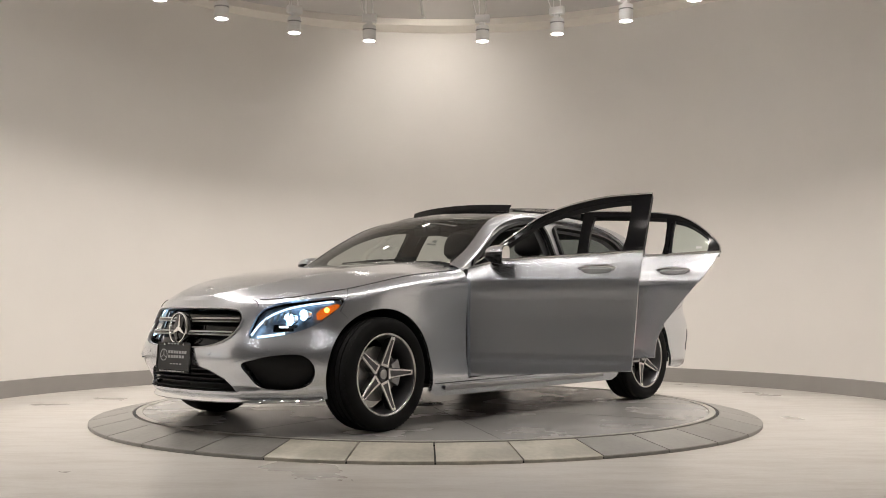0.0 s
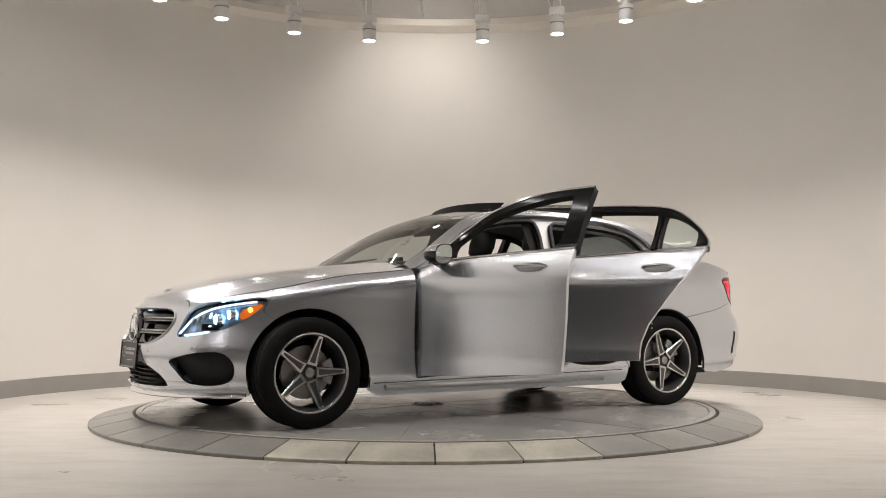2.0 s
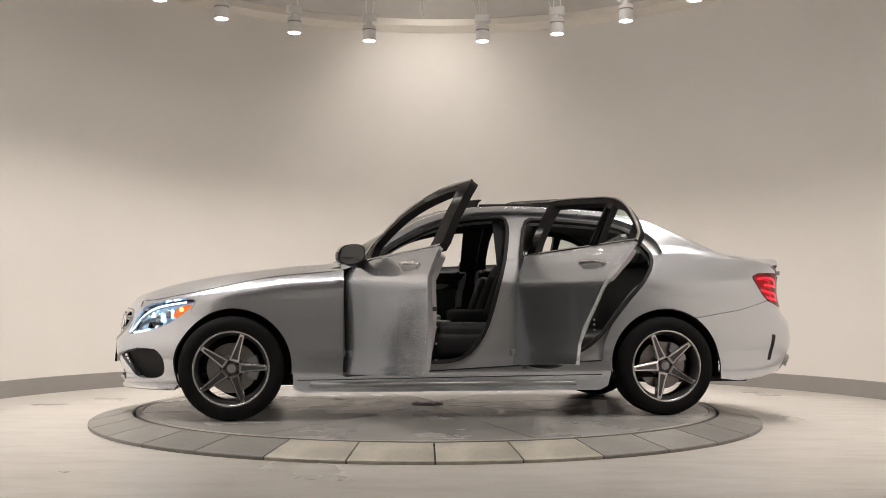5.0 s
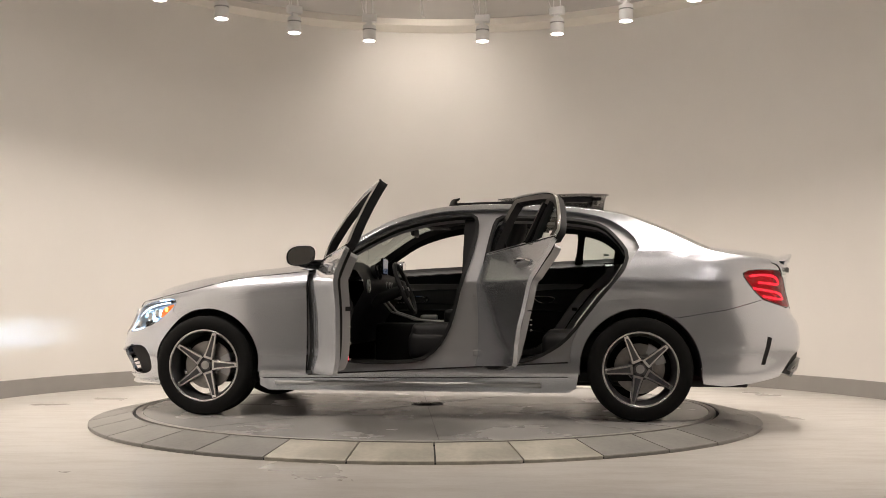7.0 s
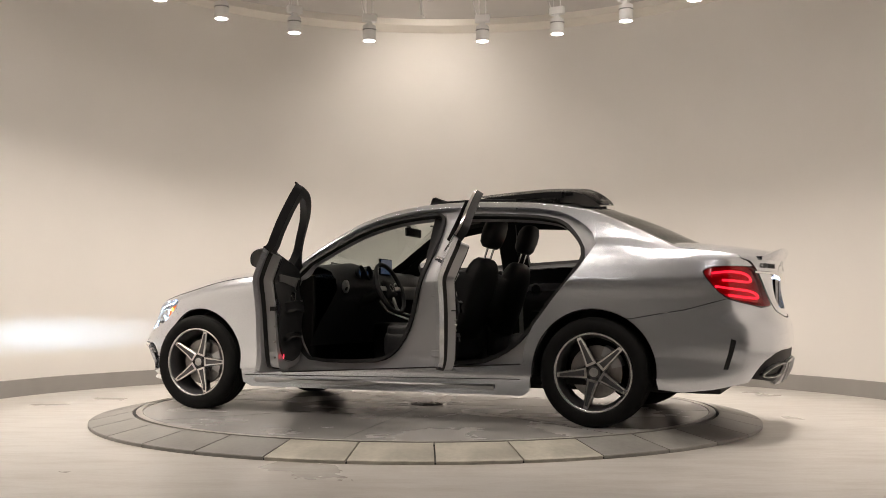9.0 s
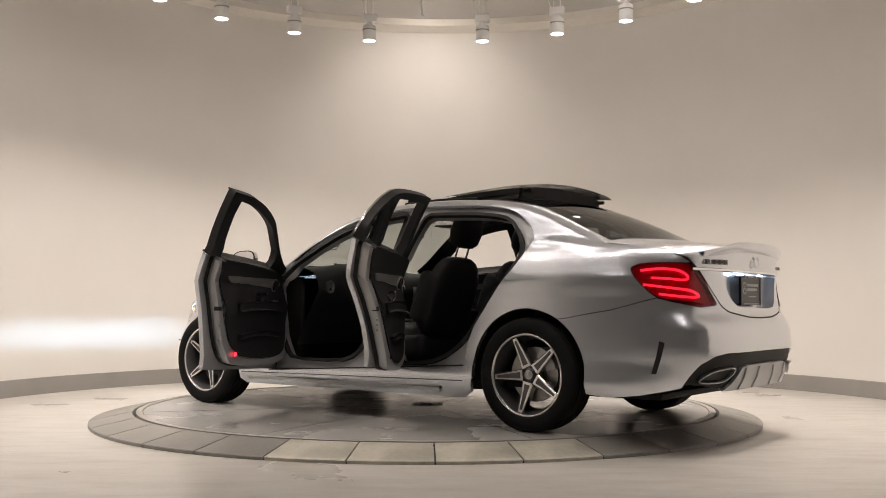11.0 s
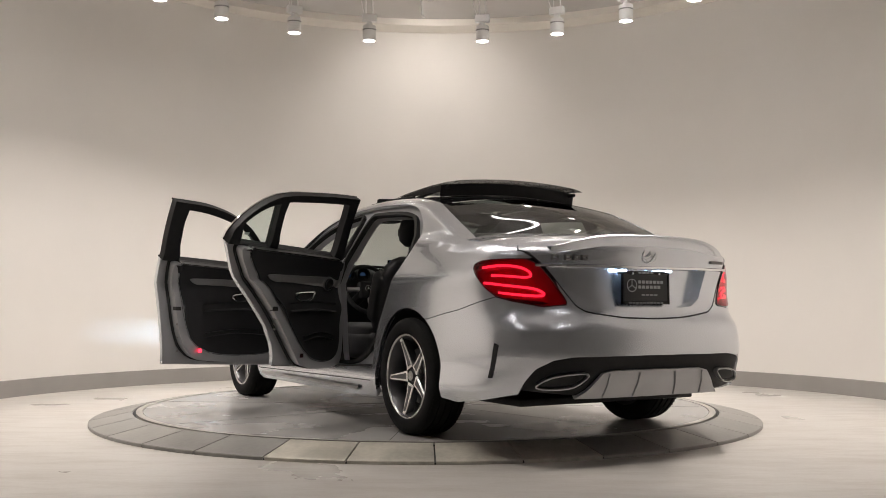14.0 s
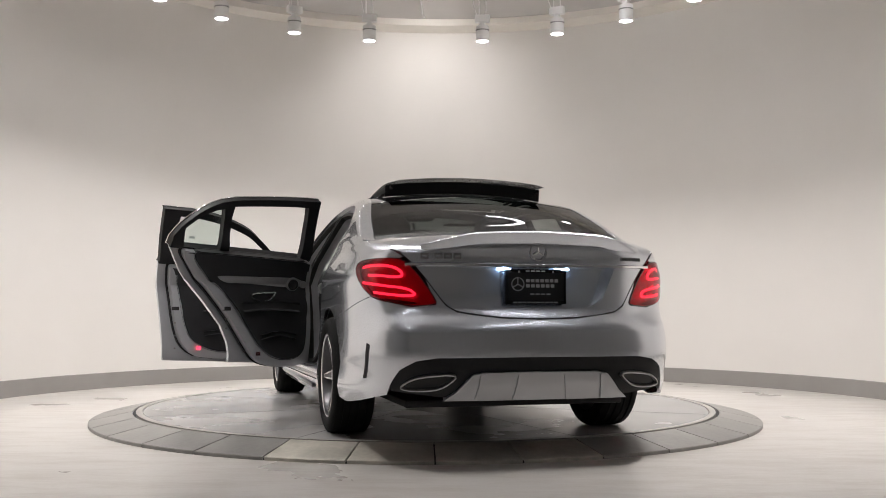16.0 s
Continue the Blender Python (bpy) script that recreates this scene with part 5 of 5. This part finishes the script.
    if front:
        # dark strip drawn for the shadow in the gap behind the fender
        strip("hinge_gap_shade", [(2.118, .30 + .66 * k / 10) for k in range(11)], SEAL, door, .036, -.022, sd, .060)
        build_mirror(door, sd)
    else:
        skin("quarter_glass", fit_top(window_hole(.345, .075, .10, .10, .04, .008, up_by=K), K), TINT, f=surf, off=-.02, sides=(sd,), parent=door, step=.04, label="fixed tinted quarter window")
        skin("glass_sticker", [(.16, 1.135), (.12, 1.135), (.12, 1.15), (.16, 1.15)], WHITE, f=surf, off=-.017, sides=(sd,), parent=door)
        strip("window_divider", [(.362, top_q(.362)), (.350, 1.18), (.335, door_top(.335) - .02)], GLOSS, door, .03, .0, sd, .04, f=surf)
    return door


def lining(front):
    """Outlines of the inner silver band and of the black lining inside it."""
    if front:
        a = [(2.09, .95), (2.09, .42), (2.03, .345), (1.42, .345), (1.20, .40), (1.13, .57), (1.105, .8), (1.075, 1.0)] + belt(1.075, 2.05, 10, -.006)
        b = [(2.05, .93), (2.05, .46), (1.98, .395), (1.46, .395), (1.26, .45), (1.19, .60), (1.16, .8), (1.13, 1.0)] + belt(1.13, 2.02, 10, -.006)
    else:
        a = [(1.0, .9), (1.0, .42), (.95, .345), (.70, .345), (.58, .39), (.49, .52), (.40, .66), (.25, .84), (.12, 1.0), (.07, 1.06)] + belt(.09, .99, 10, -.006)
        b = [(.96, .9), (.96, .46), (.90, .395), (.74, .395), (.63, .44), (.54, .57), (.45, .70), (.31, .87), (.19, 1.0), (.14, 1.05)] + belt(.16, .95, 10, -.006)
    return chaikin(a, 2), chaikin(b, 2)


def upper_band(front):
    if front:
        return [(2.0, top_q(2.0) - .05), (1.12, top_q(1.12) - .07), (1.09, top_q(1.09) - .003)] + belt(1.12, 2.0, 8, -.003)
    return [(.97, top_q(.97) - .07), (.20, top_q(.2) - .06), (.10, top_q(.1) - .003)] + belt(.14, .97, 8, -.003)


def build_mirror(door, sd):
    c = Vector((1.86, .995 * sd, 1.035))
    bm = bmesh.new()
    n, m = 20, 12
    rows = []
    for i in range(m + 1):
        t = i / m                    # from the glass edge (rear) to the nose (front)
        k = math.sqrt(max(0, 1 - t * t)) ** .8
        row = []
        for j in range(n + 1):
            a = 2 * math.pi * j / n
            ca, sa = math.cos(a), math.sin(a)
            w = .090 * math.copysign(abs(ca) ** .75, ca) * k
            h = .062 * math.copysign(abs(sa) ** .75, sa) * k
            row.append(Vector((c.x - .045 + .13 * t, c.y + w + .0 * sd, c.z + h + .01 * t - .012 * ca * sd)))
        rows.append(row)
    grid(bm, rows)
    bmesh.ops.remove_doubles(bm, verts=bm.verts, dist=1e-5)
    bmesh.ops.recalc_face_normals(bm, faces=bm.faces)
    # black lower shell, drawn higher to imitate dark floor mirrored in the paint
    low = bmesh.new()
    grid(low, [[Vector((p.x + .001, c.y + (p.y - c.y) * 1.012, min(c.z + .014, c.z + (p.z - c.z) * 1.012))) for p in r] for r in rows])
    bmesh.ops.remove_doubles(low, verts=low.verts, dist=1e-5)
    mir = cpart("wing_mirror", bm, PAINT, door, "silver wing mirror, black lower shell raised for the dark floor's reflection", True)
    cpart("mirror_dark_shell", low, GLOSS, mir, "", True)
    for nm, sc, dx, mat in (("mirror_rim", 1.0, -.047, SEAL), ("mirror_glass", .90, -.0485, MIRROR)):
        bm = bmesh.new()
        vs = []
        for j in range(32):
            a = 2 * math.pi * j / 32
            ca, sa = math.cos(a), math.sin(a)
            vs.append(bm.verts.new((c.x + dx, c.y + .090 * sc * math.copysign(abs(ca) ** .75, ca), c.z + .062 * sc * math.copysign(abs(sa) ** .75, sa) - .012 * ca * sd)))
        bm.faces.new(vs)
        cpart(nm, bm, mat, mir, "", False)
    bm = bmesh.new()
    tube(bm, [(1.93, .84 * sd, .985), (1.91, .92 * sd, .985), (1.88, .985 * sd, .995)], [.035, .028, .03], 12)
    cpart("mirror_foot", bm, GLOSS, mir)
    tri = [(2.06, top_q(2.06)), (1.88, top_q(1.88)), (1.88, top_q(1.88) + .06)]
    skin("mirror_sail", tri, GLOSS, off=.002, sides=(sd,), parent=door, step=.03)


F_HINGE, R_HINGE = (2.092, .867, 0), (1.021, .895, 0)
build_door(True, 1, 68.2, F_HINGE)
build_door(False, 1, 65.0, R_HINGE)
build_door(True, -1, 0, F_HINGE)
build_door(False, -1, 0, R_HINGE)


# ---- frames of the open doorways ----
FRONT_OPEN = chaikin([(2.05, .55), (2.0, .42), (1.92, .365), (1.49, .362), (1.34, .40), (1.25, .50), (1.19, .63), (1.13, .87), (1.065, 1.10), (1.035, 1.26)]
                     + [(x, rail_q(x) - .03) for x in (1.055, 1.15, 1.3, 1.45, 1.6, 1.75, 1.88)] + [(2.0, 1.02), (2.06, .9)], 1)
REAR_OPEN = chaikin([(.935, 1.25)] + [(x, door_top(x) - .045) for x in (.90, .8, .65, .5, .35, .22)] + [(.125, 1.165), (.062, 1.065), (.10, .95), (.30, .71), (.43, .54), (.52, .46), (.65, .395), (.80, .368), (.98, .368), (1.0, .6), (.99, .94)], 1)


def build_doorway():
    rim = [(2.145, .27), (2.145, .93)] + along(lambda x: rail_q(x) + .02, 2.08, .55, 30) + along(lambda x: door_top(x) + .02, .5, .02, 12) + [(p[0] - .015, p[1]) for p in DOOR_REAR_EDGE] + [(.42, .34), (1.07, .315)]
    # dimmed silver here imitates the shade of the open doors
    skin("doorway_frame", rim, SILVER_DIM, holes=[FRONT_OPEN, REAR_OPEN], off=-.04, thick=.05, step=.03, label="silver door frame with bright edges, toned down as in shade")
    for nm, lp in (("door_seal", FRONT_OPEN), ("door_seal", REAR_OPEN)):
        strip(nm, lp + lp[:1], SEAL, None, .022, -.045, 1, .014)
    for z in (.42, .80):
        for x in (1.045, 2.135):
            bm = bmesh.new()
            box(bm, x - .045, x + .01, .80, .862, z - .02, z + .02, bevel=.006)
            cpart("door_hinge", bm, SILVER_DIM)
    bm = bmesh.new()
    tube(bm, [(1.10, .80, .72), (1.10, .84, .72), (1.085, .84, .70), (1.085, .80, .70)], .006, 8)
    cpart("door_striker", bm, STEEL)


build_doorway()


# ---- cabin ----
def cushion(bm, x0, x1, y0, y1, z0, z1, m=Matrix(), bevel=.045):
    box(bm, x0, x1, y0, y1, z0, z1, m, bevel=bevel, seg=4)
    return bm


def pillow(bm, rings, yc, m=Matrix(), n=28, power=.62):
    """A padded form: rounded sections of (height, half width, half depth, set forward), closed at both ends."""
    rows = []
    for z, w, d, fx in rings:
        row = []
        for j in range(n + 1):
            a = 2 * math.pi * j / n
            ca, sa = math.cos(a), math.sin(a)
            row.append(m @ Vector((fx + d * math.copysign(abs(ca) ** power, ca), yc + w * math.copysign(abs(sa) ** power, sa), z)))
        rows.append(row)
    grid(bm, rows)
    bmesh.ops.remove_doubles(bm, verts=bm.verts, dist=1e-5)
    bmesh.ops.recalc_face_normals(bm, faces=bm.faces)
    return bm


def build_seat(yc, name="front_seat"):
    bm = bmesh.new()
    cushion(bm, .98, 1.52, yc - .26, yc + .26, .36, .56, bevel=.06)
    seat = cpart(name, bm, LEATHER, None, "black leather front seat", True)
    for s in (1, -1):
        bm = bmesh.new()
        cushion(bm, 1.0, 1.50, yc + s * .19 - .06, yc + s * .19 + .06, .45, .61, bevel=.05)
        cpart("side_bolster", bm, LEATHER, seat, "", True)
    tilt = Matrix.Translation((1.04, 0, .52)) @ Matrix.Rotation(radians(-20), 4, "Y")
    bm = bmesh.new()
    pillow(bm, [(-.02, .10, .03, 0), (0, .22, .065, 0), (.12, .245, .078, 0), (.30, .25, .075, 0), (.42, .235, .070, 0), (.49, .205, .062, .002), (.53, .165, .050, .004), (.552, .12, .034, .006), (.558, .05, .012, .006)], yc, tilt)
    cpart("backrest", bm, LEATHER, seat, "", True)
    for s in (1, -1):
        bm = bmesh.new()
        cushion(bm, -.05, .12, yc + s * .20 - .055, yc + s * .20 + .055, .08, .44, tilt, bevel=.053)
        cpart("back_bolster", bm, LEATHER, seat, "", True)
        bm = bmesh.new()
        tube(bm, [tilt @ Vector((0, yc + s * .06, .52)), tilt @ Vector((0.0, yc + s * .06, .70))], .007, 8)
        cpart("headrest_post", bm, CHROME, seat)
    bm = bmesh.new()
    pillow(bm, [(.628, .03, .01, .01), (.632, .095, .038, .01), (.66, .132, .055, .01), (.73, .148, .062, .012), (.79, .142, .058, .012), (.832, .112, .044, .010), (.850, .066, .020, .008), (.853, .02, .006, .008)], yc, tilt, power=.75)
    cpart("headrest", bm, LEATHER, seat, "", True)


def build_cabin():
    for yc in (.37, -.37):
        build_seat(yc)
    bm = bmesh.new()
    cushion(bm, .10, .62, -.66, .66, .36, .55, bevel=.06)
    rear = cpart("rear_bench", bm, LEATHER, None, "black leather rear bench", True)
    tilt = Matrix.Translation((.16, 0, .50)) @ Matrix.Rotation(radians(-26), 4, "Y")
    bm = bmesh.new()
    cushion(bm, -.09, .06, -.66, .66, 0, .58, tilt, bevel=.06)
    cpart("bench_back", bm, LEATHER, rear, "", True)
    for yc in (.36, 0, -.36):
        bm = bmesh.new()
        cushion(bm, -.05, .04, yc - .12, yc + .12, .57, .70, tilt, bevel=.04)
        cpart("rear_headrest", bm, LEATHER, rear, "", True)
    bm = bmesh.new()
    box(bm, .0, 2.35, -.80, .80, .24, .30, bevel=.01)
    cpart("cabin_floor", bm, CARPET)
    bm = bmesh.new()
    box(bm, -.42, -.02, -.62, .62, 1.02, 1.05, bevel=.01)
    cpart("parcel_shelf", bm, CARPET)
    # bulkheads that close the cabin
    bm = bmesh.new()
    box(bm, 2.22, 2.26, -.78, .78, .25, .93)
    cpart("bulkhead", bm, CARPET, None, "", False)
    bm = bmesh.new()
    grid(bm, [[Vector((-.06 - .12 * k, y, .3 + .72 * k)) for y in (-.72, 0, .72)] for k in (0, 1)])
    cpart("rear_bulkhead", bm, CARPET, None, "", False)
    # inner side panel of the closed side and footwells
    for sd in (1, -1):
        bm = bmesh.new()
        box(bm, 2.0, 2.25, sd * .70 - .02, sd * .70 + .02, .26, .93, bevel=.01)
        cpart("footwell_panel", bm, CARPET)
    # dashboard
    bm = bmesh.new()
    rows = []
    for i in range(25):
        y = -.76 + 1.52 * i / 24
        hump = .045 * math.exp(-((y - .37) / .20) ** 2)
        prof = [(2.24, .96), (2.10, .995 + hump * .6), (1.92, .985 + hump), (1.84, .955 + hump * .6), (1.80, .90), (1.79, .83), (1.84, .74), (1.92, .62), (2.0, .45)]
        rows.append([Vector((x - .04 * (1 - (y / .76) ** 2), y, z)) for x, z in prof])
    grid(bm, rows)
    bmesh.ops.recalc_face_normals(bm, faces=bm.faces)
    dash = cpart("dashboard", bm, LEATHER, None, "black dashboard with round vents and a lit screen", True)
    bm = bmesh.new()
    rows = [[Vector((1.752 + dx + .04 * (y / .76) ** 2, y, z)) for y in [-.74 + .5 * k / 12 for k in range(13)]] for z, dx in ((.90, .016), (.86, -.002), (.80, -.002), (.775, .010))]
    grid(bm, rows)
    cpart("dash_trim", bm, TRIMSILVER, dash)
    for y in (.66, .10, 0, -.10, -.66):
        bm = bmesh.new()
        m = Matrix.Translation((1.765 + .03 * abs(y), y, .855)) @ Matrix.Rotation(radians(-90), 4, "Y")
        lathe(bm, [(.044, 0), (.046, .012), (.036, .014), (.032, .004), (.0005, .002)], 28, m=m)
        cpart("air_vent", bm, SATIN, dash)
    bm = bmesh.new()
    box(bm, 1.79, 1.805, -.10, .10, .955, 1.075, bevel=.004)
    cpart("screen_back", bm, GLOSS, dash)
    bm = bmesh.new()
    box(bm, 1.787, 1.7895, -.092, .092, .962, 1.068)
    cpart("screen", bm, SCREEN, dash, "lit bluish display", False)
    for y in (.43, .31):
        bm = bmesh.new()
        m = Matrix.Translation((1.80, y, .955)) @ Matrix.Rotation(radians(-78), 4, "Y")
        lathe(bm, [(.050, 0), (.052, .03), (.047, .03), (.044, .006), (.0005, .004)], 28, m=m)
        cpart("instrument", bm, BLACK, dash)
        bm = bmesh.new()
        lathe(bm, [(.0005, .0065), (.022, .0065), (.022, .0055)], 24, m=m)
        cpart("dial_glow", bm, SCREEN, dash)
    # steering wheel
    m = Matrix.Translation((1.58, .37, .845)) @ Matrix.Rotation(radians(-68), 4, "Y")
    bm = bmesh.new()
    ring = [(.182 * math.cos(2 * math.pi * k / 48), .182 * math.sin(2 * math.pi * k / 48), 0) for k in range(48)]
    tube(bm, ring, .0155, 10, True, m)
    wheel = cpart("steering_wheel", bm, LEATHER, None, "black leather steering wheel with three spokes", True)
    bm = bmesh.new()
    box(bm, -.075, .065, -.075, .075, -.03, .012, m, bevel=.025, seg=3)
    cpart("wheel_hub", bm, BLACK, wheel, "", True)
    for a in (90, -90, 180):
        bm = bmesh.new()
        box(bm, .05, .175, -.016, .016, -.010, .004, m @ Matrix.Rotation(radians(a), 4, "Z"), bevel=.005)
        cpart("wheel_spoke", bm, SATIN, wheel)
    badge(wheel, m @ Vector((0, 0, .013)), m.to_3x3() @ Vector((0, 0, 1)), .026)
    bm = bmesh.new()
    tube(bm, [m @ Vector((0, 0, -.02)), m @ Vector((0, 0, -.26))], .04, 14)
    cpart("steering_column", bm, BLACK, wheel)
    # console
    bm = bmesh.new()
    box(bm, 1.02, 1.84, -.12, .12, .30, .60, bevel=.03, seg=3)
    con = cpart("centre_console", bm, LEATHER, None, "black centre console with silver edging", True)
    bm = bmesh.new()
    box(bm, 1.02, 1.34, -.11, .11, .58, .70, bevel=.03, seg=3)
    cpart("console_armrest", bm, LEATHER, con, "", True)
    for y in (.115, -.115):
        bm = bmesh.new()
        tube(bm, [(1.34, y, .61), (1.55, y, .625), (1.72, y * .95, .68), (1.79, y * .9, .76)], .008, 8)
        cpart("console_edging", bm, SATIN, con)
    bm = bmesh.new()
    box(bm, 1.40, 1.52, -.05, .05, .62, .66, bevel=.015, seg=3)
    cpart("controller", bm, SATIN, con, "", True)
    # mirror, roof console, visors
    bm = bmesh.new()
    box(bm, 1.555, 1.58, -.13, .13, 1.235, 1.30, bevel=.012, seg=3)
    im = cpart("rear_view_mirror", bm, BLACK, None, "black interior mirror", True)
    bm = bmesh.new()
    tube(bm, [(1.58, 0, 1.28), (1.63, 0, 1.35)], .014, 8)
    cpart("mirror_arm", bm, BLACK, im)
    bm = bmesh.new()
    box(bm, 1.38, 1.54, -.10, .10, 1.355, 1.385, bevel=.01)
    cpart("roof_console", bm, HEADLINER, None)
    for y in (.36, -.36):
        bm = bmesh.new()
        box(bm, 1.36, 1.52, y - .16, y + .16, 1.325, 1.337, Matrix.Identity(4), bevel=.005)
        cpart("sun_visor", bm, HEADLINER)
    for x0, x1 in ((1.36, 1.20),):
        bm = bmesh.new()
        grid(bm, [[Vector((x, y, roof_z(x, y) - .035)) for y in [-.60 + 1.2 * k / 12 for k in range(13)]] for x in (1.42, 1.32, 1.22)])
        cpart("front_headliner", bm, HEADLINER, None, "", True)
    for sd in (1, -1):
        bm = bmesh.new()
        rows = []
        for i in range(40):
            x = 2.08 - i * (2.08 + .1) / 39
            _, cy, cz = corner(x)
            rows.append([Vector((x, sd * (cy - .035), cz - .045)), Vector((x, sd * (cy - .075), cz - .035)), Vector((x, sd * max(cy - .12, .0), roof_z(x, cy - .12) - .025))])
        grid(bm, rows)
        cpart("pillar_lining", bm, BLACK, None, "", True)
        bm = bmesh.new()
        grid(bm, [[body(x, q) + Vector((0, -.07, 0)) if sd > 0 else Vector((x, -body(x, q).y + .07, body(x, q).z)) for q in (.36, .6, .9, 1.1, 1.25, 1.33)] for x in (1.13, 1.0)])
        cpart("centre_pillar_lining", bm, BLACK, None, "", True)
    # stickers in the windscreen
    bm = bmesh.new()
    for y0, y1, d0, d1 in ((.40, .44, .03, .055), (.38, .46, -.0, .015)):
        grid(bm, [[Vector((1.98 - d, y, roof_z(1.98 - d, y) - .012)) for y in (y0, y1)] for d in (d0, d1)])
    cpart("windscreen_sticker", bm, WHITE, None, "white paper sticker behind the windscreen", False)
    bm = bmesh.new()
    for sd in (1, -1):
        tube(bm, [(2.13, .1 * sd - .2, 1.005 + .02), (2.10, .1 * sd + .18, 1.02 + .02)], .006, 6)
    cpart("wipers", bm, BLACK)


build_cabin()


# ---- raised sunroof and wind deflector ----
def build_sunroof():
    def sheet(x0, x1, half, lift0, lift1, t):
        rows_t, rows_b = [], []
        for i in range(13):
            u = i / 12
            x = x0 + (x1 - x0) * u
            lift = lift0 + (lift1 - lift0) * u
            r = [Vector((x, half * v * (1 - .04 * (1 - u)), roof_z(x, half * v) + lift - (.010 if abs(v) > .97 else 0))) for v in [-1 + 2 * k / 16 for k in range(17)]]
            rows_t.append(r)
        bm = bmesh.new()
        grid(bm, rows_t)
        ret = bmesh.ops.solidify(bm, geom=bm.faces[:], thickness=t)
        bmesh.ops.recalc_face_normals(bm, faces=bm.faces)
        return bm
    roof = cpart("sunroof_panel", sheet(.92, .17, .50, .034, .108, .020), GLOSS, None, "black glass sunroof panel slid back and raised")
    for y in (.47, -.47):
        bm = bmesh.new()
        tube(bm, [(.70, y, roof_z(.7, y) - .01), (.45, y, roof_z(.45, y) + .03), (.22, y, roof_z(.22, y) + .07)], .012, 8)
        cpart("sunroof_arm", bm, BLACK, roof)
        bm = bmesh.new()
        grid(bm, [[Vector((x, y * 1.02 + dy, roof_z(x, y) + up - dz)) for dy, dz in ((-.008, 0), (.008, 0), (.006, .010 + .034 * k), (-.006, .010 + .034 * k), (-.008, 0))]
                  for x, up, k in [(.90 - .62 * i / 10, .012 + .064 * i / 10, i / 10) for i in range(11)]])
        bmesh.ops.recalc_face_normals(bm, faces=bm.faces)
        cpart("side_skirt", bm, BLACK, roof)
    bm = bmesh.new()
    grid(bm, [[Vector((.28 + dx, y, roof_z(.28, y) + dz)) for dx, dz in ((-.012, .078), (.012, .078), (.024, .006), (.0, .006), (-.012, .078))] for y in [-.50 + k / 16 for k in range(17)]])
    bmesh.ops.recalc_face_normals(bm, faces=bm.faces)
    cpart("rear_skirt", bm, BLACK, roof)
    bm = bmesh.new()
    rows = []
    for k in range(25):
        y = -.48 + .96 * k / 24
        xb = 1.22 + .09 * (1 - (y / .5) ** 2)
        z = roof_z(xb, y)
        rows.append([Vector((xb, y, z + .002)), Vector((xb - .02, y, z + .048)), Vector((xb - .045, y, z + .052)), Vector((xb - .05, y, z + .044)), Vector((xb - .03, y, z + .030)), Vector((xb - .02, y, z))])
    grid(bm, rows)
    bmesh.ops.recalc_face_normals(bm, faces=bm.faces)
    cpart("wind_deflector", bm, BLACK, None, "black mesh wind deflector raised at the roof's front")
    for y in (.52, -.52):
        bm = bmesh.new()
        tube(bm, [(1.20, y, roof_z(1.2, y) + .004), (.9, y, roof_z(.9, y) + .004), (.6, y, roof_z(.6, y) + .004)], .012, 8)
        cpart("roof_track", bm, BLACK)


build_sunroof()


def motions():
    rows = [(i * 0.5, pose(0, 0, 0, 0, 0, car_angle(i * 0.5))) for i in range(33)]
    walk(build_turntable_disc, rows)
    walk(CAR, [(t, Matrix.Translation((0, 0, DISC_Z)) @ m) for t, m in rows])


motions()
